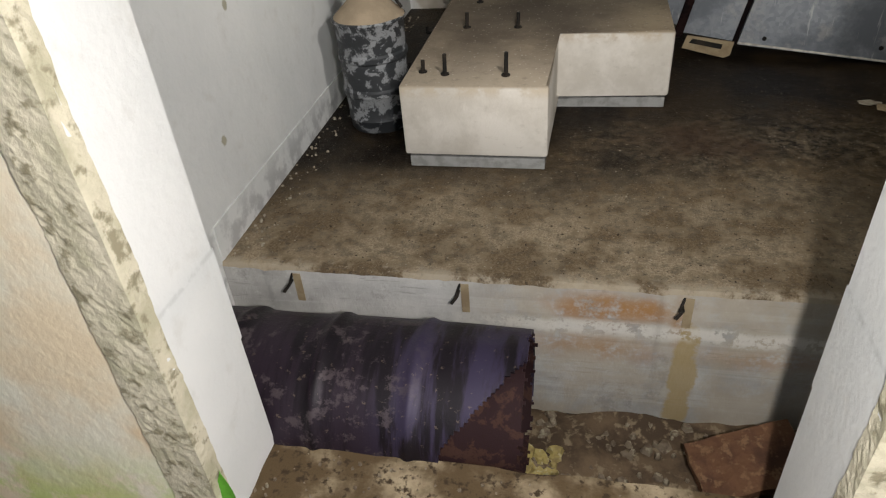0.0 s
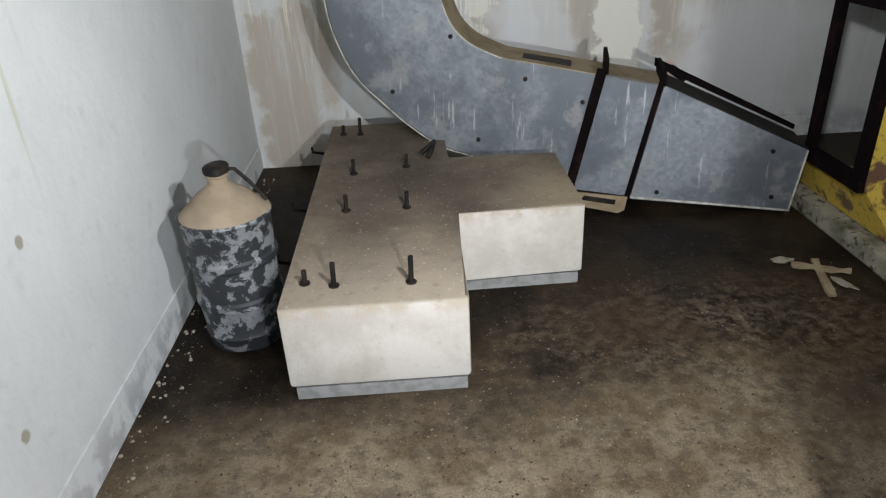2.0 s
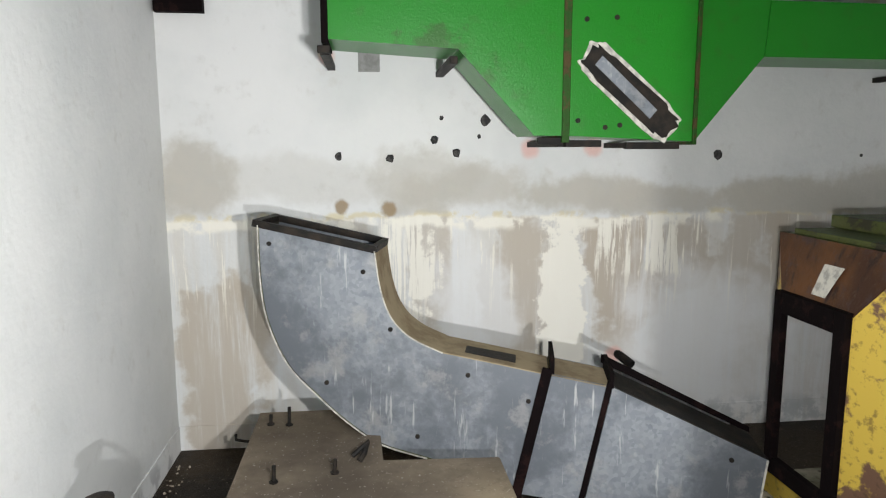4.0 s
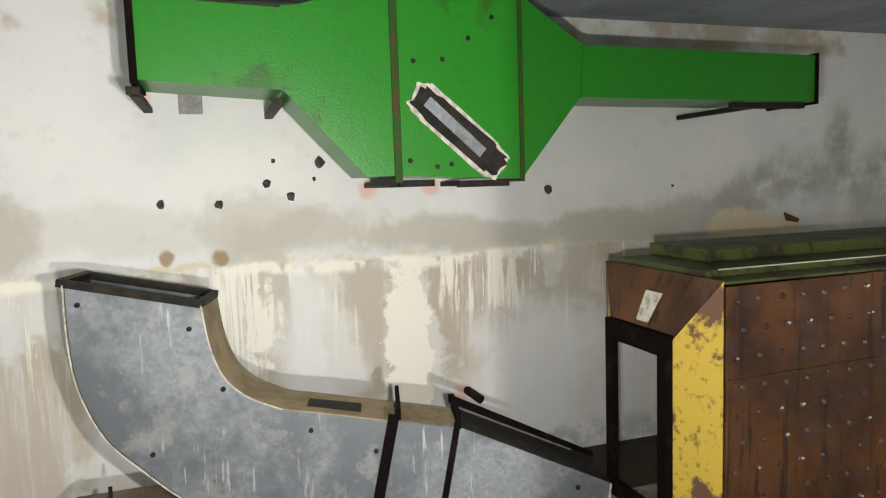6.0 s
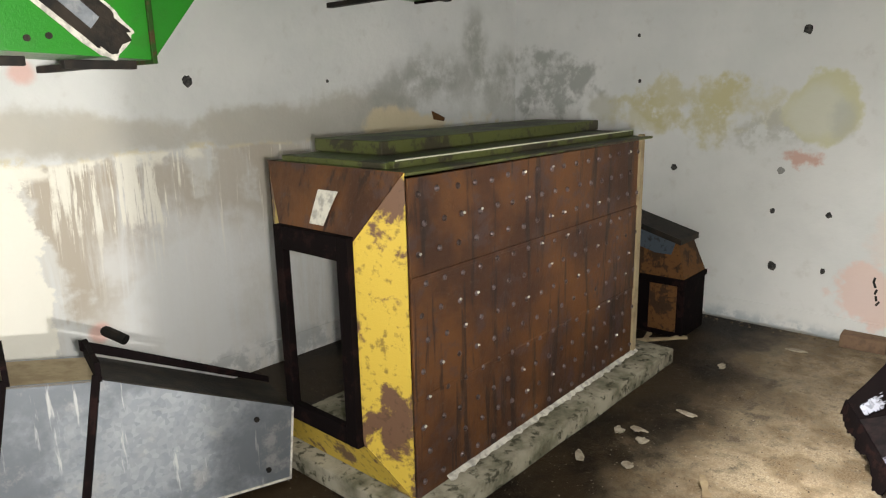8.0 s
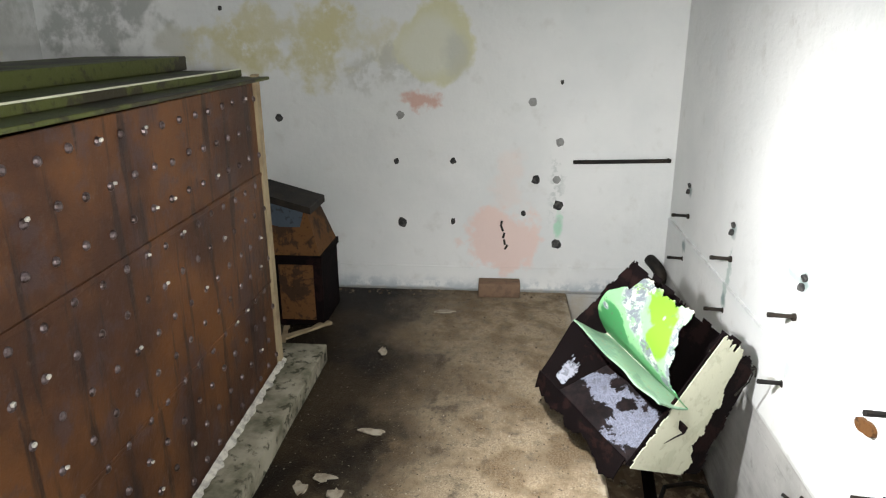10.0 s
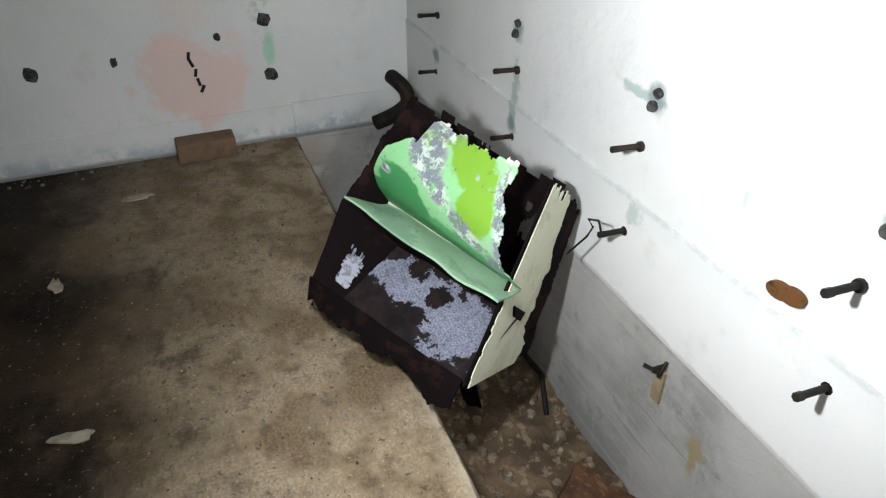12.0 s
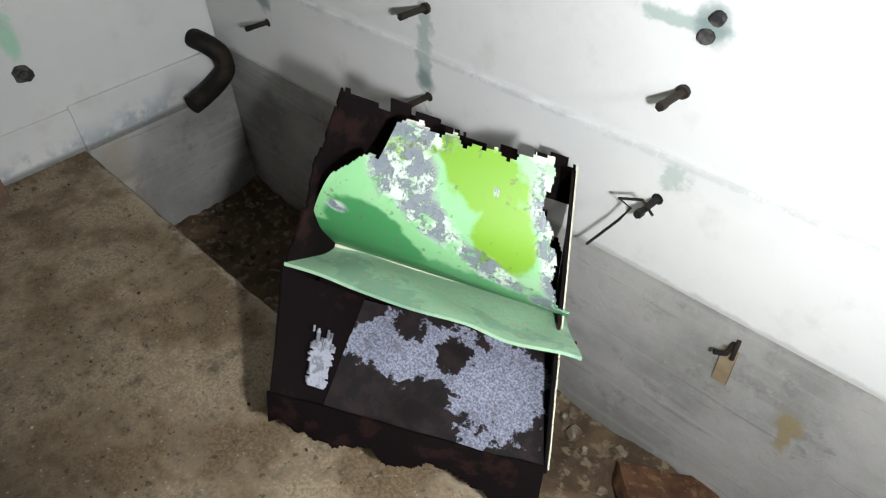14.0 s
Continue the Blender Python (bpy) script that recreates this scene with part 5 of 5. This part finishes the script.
STONE = plain("rubble_stone", (0.20, 0.16, 0.115), (0.11, 0.08, 0.055), 25, 0.9, 0, 0.4, (0.32, 0.28, 0.2), 30)
pebbles("rubble", 420, (X0 + 0.02, 1.2), (Y0 + 0.02, EDGE - 0.02), -0.60, 0.032, STONE, "brown stones and crumbs in the trench", 2)
pebbles("rubble", 520, (2.0, X1 - 0.05), (Y0 + 0.02, EDGE - 0.02), -0.435, 0.028, STONE, "brown stones and crumbs in the trench", 6)
GRIT = plain("dark_grit", (0.07, 0.052, 0.035), (0.035, 0.026, 0.018), 25, 0.9, 0, 0.4)
pebbles("grit", 420, (X0 + 0.03, X1 - 0.05), (EDGE + 0.05, Y1 - 0.1), -0.001, 0.007, GRIT, "small dark grit on the slab", 3)
pebbles("grit", 300, (2.2, 4.3), (EDGE + 0.04, 3.0), -0.002, 0.0055, GRIT, "small dark grit on the slab", 21)
pebbles("grit", 600, (X0 + 0.05, 1.4), (EDGE + 0.03, 3.0), -0.002, 0.006, GRIT, "small dark grit on the slab", 22)
STRAW = plain("yellow_insulation", (0.42, 0.34, 0.13), (0.26, 0.20, 0.09), 14, 0.95, 0, 0.8, (0.5, 0.44, 0.26), 40)
pebbles("insulation_crumbs", 160, (-0.22, 0.10), (1.56, 1.86), -0.585, 0.038, STRAW, "crumbled yellow insulation spilled from the drum", 23)
pebbles("pale_grit", 200, (X0 + 0.03, X1 - 0.05), (EDGE + 0.05, Y1 - 0.1), -0.001, 0.006, CHIP, "small pale crumbs on the slab", 5)
pebbles("wall_foot_crumbs", 160, (X0 + 0.01, X0 + 0.12), (EDGE + 0.05, Y1 - 0.1), -0.001, 0.012, CHIP, "fallen plaster crumbs at the wall foot", 8)
pebbles("wall_foot_crumbs", 120, (X1 - 0.10, X1 - 0.02), (EDGE + 0.05, Y1 - 0.1), -0.001, 0.014, STONE, "fallen plaster crumbs at the wall foot", 9)
pebbles("sill_grit", 420, (DX0, DX1), (YO - 0.3, Y0 - 0.02), SILL - 0.002, 0.010, STONE, "grit on the doorstep", 12)


def flake(x, y, rot, rx, ry, seed, z=0.002):
    bm = prism([(rx * math.cos(a) * (1 + 0.9 * noise.noise(Vector((math.cos(a) * 2, math.sin(a) * 2, seed + 0.3)))), ry * math.sin(a) * (1 + 0.9 * noise.noise(Vector((math.cos(a) * 2, math.sin(a) * 2, seed + 9.3))))) for a in [i * 6.283 / 11 for i in range(11)]], 0.006, pose(0, 0, 0, 90, 0, 0))
    bm.transform(pose(x, y, z + 0.006, random.uniform(-3, 3), random.uniform(-3, 3), rot))
    return tagged(mesh_ob("plaster_flake", bm, CHIP), "pale fallen plaster flake on the slab", "flake", "plaster flakes")


random.seed(11)
for i, (x, y, rx, ry) in enumerate(((3.22, 2.92, 0.05, 0.018), (2.93, 3.04, 0.04, 0.022), (2.87, 3.10, 0.03, 0.02), (2.85, 2.97, 0.035, 0.026), (2.62, 2.93, 0.03, 0.02), (1.38, 3.49, 0.05, 0.02), (1.52, 3.28, 0.045, 0.02), (3.9, 3.0, 0.035, 0.018), (2.55, 3.12, 0.04, 0.02), (4.4, 2.75, 0.05, 0.02))):
    flake(x, y, random.uniform(0, 180), rx, ry, i)
for lb, x, y, rz, l in (("pale splintered wood strip on the slab", 2.665, 2.62, 28, 0.17), ("pale splintered wood strip on the slab", 1.47, 3.33, 74, 0.30), ("pale splintered wood strip on the slab", 1.50, 3.40, -22, 0.22), ("broken lath beside the small hopper", 4.08, 3.45, -40, 0.34), ("broken lath beside the small hopper", 4.0, 3.52, 12, 0.28)):
    board(lb, pose(x, y, 0.004, 0, 0, rz), l, 0.03, 0.014, PALEWOOD).name = "wood_strip"
brick = blockbm(-0.055, 0.055, -0.12, 0.12, 0, 0.085, bevel=0.008)
roughen(brick, 0.006, 25)
brick.transform(pose(4.70, 2.46, 0.0, 0, 0, 2))
tagged(mesh_ob("loose_brick", brick, BRICKM, True), "dirty brown brick lying at the wall foot", "brick")

# ---- iron in the walls ----
def wall_bolt(x, z, l=0.085, tilt=0):
    bm = rod(bmesh.new(), (x, Y0 - 0.02, z), (x + tilt, Y0 + l, z + 0.006), 0.0075)
    rod(bm, (x + tilt * 0.85, Y0 + l * 0.80, z + 0.005), (x + tilt, Y0 + l, z + 0.006), 0.009, 6)
    rod(bm, (x, Y0 + 0.001, z), (x, Y0 + 0.010, z), 0.013, 9)
    tagged(mesh_ob("wall_bolt", bm, BLACK), "rusty black anchor bolt sticking out of the plaster", "bolt", "wall bolts")


for x, z in ((3.052, 0.607), (3.052, 0.372), (2.445, 0.625), (2.424, 0.408), (3.69, 0.583), (4.372, 0.578), (4.38, 0.352), (3.69, 0.36), (1.85, 0.62), (1.84, 0.40)):
    wall_bolt(x, z)
for x, z in ((3.03, 0.73), (3.71, 0.705), (2.432, 0.752), (4.41, 0.711)):
    b = rod(bmesh.new(), (x - 0.008, Y0, z + 0.02), (x - 0.008, Y0 + 0.012, z + 0.016), 0.012, 9)
    rod(b, (x + 0.004, Y0, z - 0.018), (x + 0.004, Y0 + 0.012, z - 0.014), 0.013, 9)
    tagged(mesh_ob("wall_plug", b, DARKHOLE), "grey-green cut-off plug in the plaster", "plug", "wall plugs")
rp = prism([(0.030 * math.cos(a) * (1 + 0.5 * abs(math.cos(a))), (0.016 + 0.010 * abs(math.cos(a))) * math.sin(a)) for a in [i * 6.283 / 24 for i in range(24)]], 0.010, pose(2.565, Y0 + 0.002, 0.522, 0, 12, 0))
tagged(mesh_ob("rust_plate", rp, ORANGE), "small orange rusted plate on the plaster", "plate")
for x, z in ((2.825, 0.10), (2.20, 0.135), (1.75, 0.11)):
    b = curve_pipe([(x, Y0 - 0.02, z), (x, Y0 + 0.03, z), (x + 0.02, Y0 + 0.045, z + 0.004)], 0.006, 7)
    rod(b, (x - 0.008, Y0 - 0.002, z + 0.02), (x - 0.012, Y0 + 0.02, z - 0.02), 0.005, 7)
    tagged(mesh_ob("form_tie", b, BLACK), "rusty tie wire sticking out of bare concrete", "wire", "form ties")
    tagged(mesh_ob("wood_wedge", blockbm(x - 0.016, x + 0.016, Y0 - 0.004, Y0 + 0.004, z - 0.12, z - 0.012), PALEWOOD), "pale wooden wedge set in the concrete", "wedge", "wood wedges")
for x in (-0.86, -0.26, 0.46):
    b = curve_pipe([(x, EDGE + 0.02, -0.06), (x, EDGE - 0.03, -0.06), (x - 0.02, EDGE - 0.04, -0.085)], 0.006, 7)
    rod(b, (x + 0.006, EDGE + 0.003, -0.03), (x - 0.008, EDGE - 0.018, -0.075), 0.005, 7)
    tagged(mesh_ob("form_tie", b, BLACK), "rusty tie wire sticking out of bare concrete", "wire", "form ties")
    tagged(mesh_ob("wood_wedge", blockbm(x + 0.008, x + 0.035, EDGE - 0.004, EDGE + 0.004, -0.15, -0.03), PALEWOOD), "pale wooden wedge set in the concrete", "wedge", "wood wedges")
bar = bmesh.new()
rod(bar, (X1 - 0.03, 2.07, 0.778), (X1 - 0.03, 1.55, 0.79), 0.011)
rod(bar, (X1 - 0.03, 1.56, 0.79), (X1 + 0.02, 1.56, 0.79), 0.011)
rod(bar, (X1 - 0.03, 2.0, 0.78), (X1 + 0.02, 2.0, 0.78), 0.008)
tagged(mesh_ob("wall_bar", bar, BLACK), "thin black iron bar fixed along the white wall", "bar")


def socket(x, y, z, r, axis, seed, mat=DARKHOLE):
    pts = [(r * math.cos(a) * (1 + 0.5 * noise.noise(Vector((math.cos(a) * 1.5, math.sin(a) * 1.5, seed)))), r * 1.15 * math.sin(a) * (1 + 0.4 * noise.noise(Vector((math.cos(a) * 1.5, seed, math.sin(a) * 1.5))))) for a in [i * 6.283 / 12 for i in range(12)]]
    bm = prism(pts, 0.010, pose(0, -0.004, 0))
    rod(bm, (0, -0.012, 0), (0, 0.0, 0), r * 0.4, 7)
    bm.transform(pose(x, y, z, 0, 0, 0 if axis == "y" else -90))
    return tagged(mesh_ob("wall_plug", bm, mat), "dark broken plug in the stained plaster", "plug", "wall plugs")


for i, (x, z, r) in enumerate(((-0.198, 1.633, 0.020), (0.079, 1.622, 0.022), (0.322, 1.721, 0.021), (0.443, 1.652, 0.022), (0.601, 1.827, 0.026), (0.36, 1.84, 0.012), (0.57, 1.74, 0.011), (1.961, 1.637, 0.025), (2.85, 1.63, 0.010))):
    socket(x, Y1, z, r, "y", i)
tagged(mesh_ob("cement_patch", blockbm(-0.085, 0.03, Y1 - 0.006, Y1 + 0.01, 2.08, 2.20), GREYPATCH), "square grey cement patch on the plaster", "patch")
tagged(mesh_ob("pipe_stub", rod(bmesh.new(), (1.40, Y1 + 0.02, 0.475), (1.46, Y1 - 0.09, 0.43), 0.026, 12), BLACK), "short black pipe stub in the damp wall", "pipe")
tagged(mesh_ob("wall_iron", blockbm(-1.1, -0.86, Y1 - 0.07, Y1 - 0.02, 2.36, 2.43), RUST), "dark iron bar high in the wall corner", "bar")
tagged(mesh_ob("rust_plate", prism([(-0.06, 0.02), (0.07, -0.03), (0.06, -0.055), (-0.04, -0.04)], 0.012, pose(3.82, Y1 - 0.01, 1.40)), ORANGE), "small orange rusted plate on the plaster", "plate")
for i, (y, z, r) in enumerate(((4.011, 1.898, 0.011), (2.945, 1.865, 0.026), (2.316, 1.871, 0.022), (3.993, 1.591, 0.012), (3.024, 1.027, 0.020), (3.713, 1.007, 0.020), (2.298, 1.098, 0.022), (2.146, 1.203, 0.010), (3.051, 0.769, 0.015), (2.731, 0.773, 0.016), (2.144, 0.882, 0.022), (2.269, 0.673, 0.024), (2.154, 0.673, 0.020), (2.14, 0.527, 0.026), (2.331, 0.478, 0.014), (3.027, 0.411, 0.026), (2.731, 0.423, 0.016), (2.14, 0.298, 0.028))):
    socket(X1, y, z, r, "x", i + 20, DARKHOLE if r < 0.02 or i % 2 else GREYPATCH)
marks = bmesh.new()
for y, z, a in ((2.455, 0.415, 10), (2.45, 0.385, -20), (2.44, 0.345, 15), (2.435, 0.305, -10), (2.425, 0.275, 30)):
    brick_form(marks, -0.004, 0.002, -0.006, 0.006, -0.016, 0.016, 0, pose(X1 - 0.0045, y, z, a, 0, 0))
tagged(mesh_ob("wall_scrawl", marks, BLACK), "short column of black painted marks on the wall", "writing")

# ---- weed at the door jamb ----
weed = thing("weed_leaf", "single bright green leaf growing at the door jamb", "plant", (-0.73, 1.24, SILL))
part("leaf", sheet(lambda u, v: Vector((-0.728 + 0.05 * (v - 0.5) * math.sin(math.pi * min(1, 0.06 + u)), 1.225 + 0.02 * u, SILL + 0.05 + 0.19 * u)), 14, 6, 0.002), LEAF, weed, "", True)
part("stem", curve_pipe([(-0.728, 1.225, SILL - 0.01), (-0.728, 1.225, SILL + 0.07)], 0.003, 6), LEAF, weed)
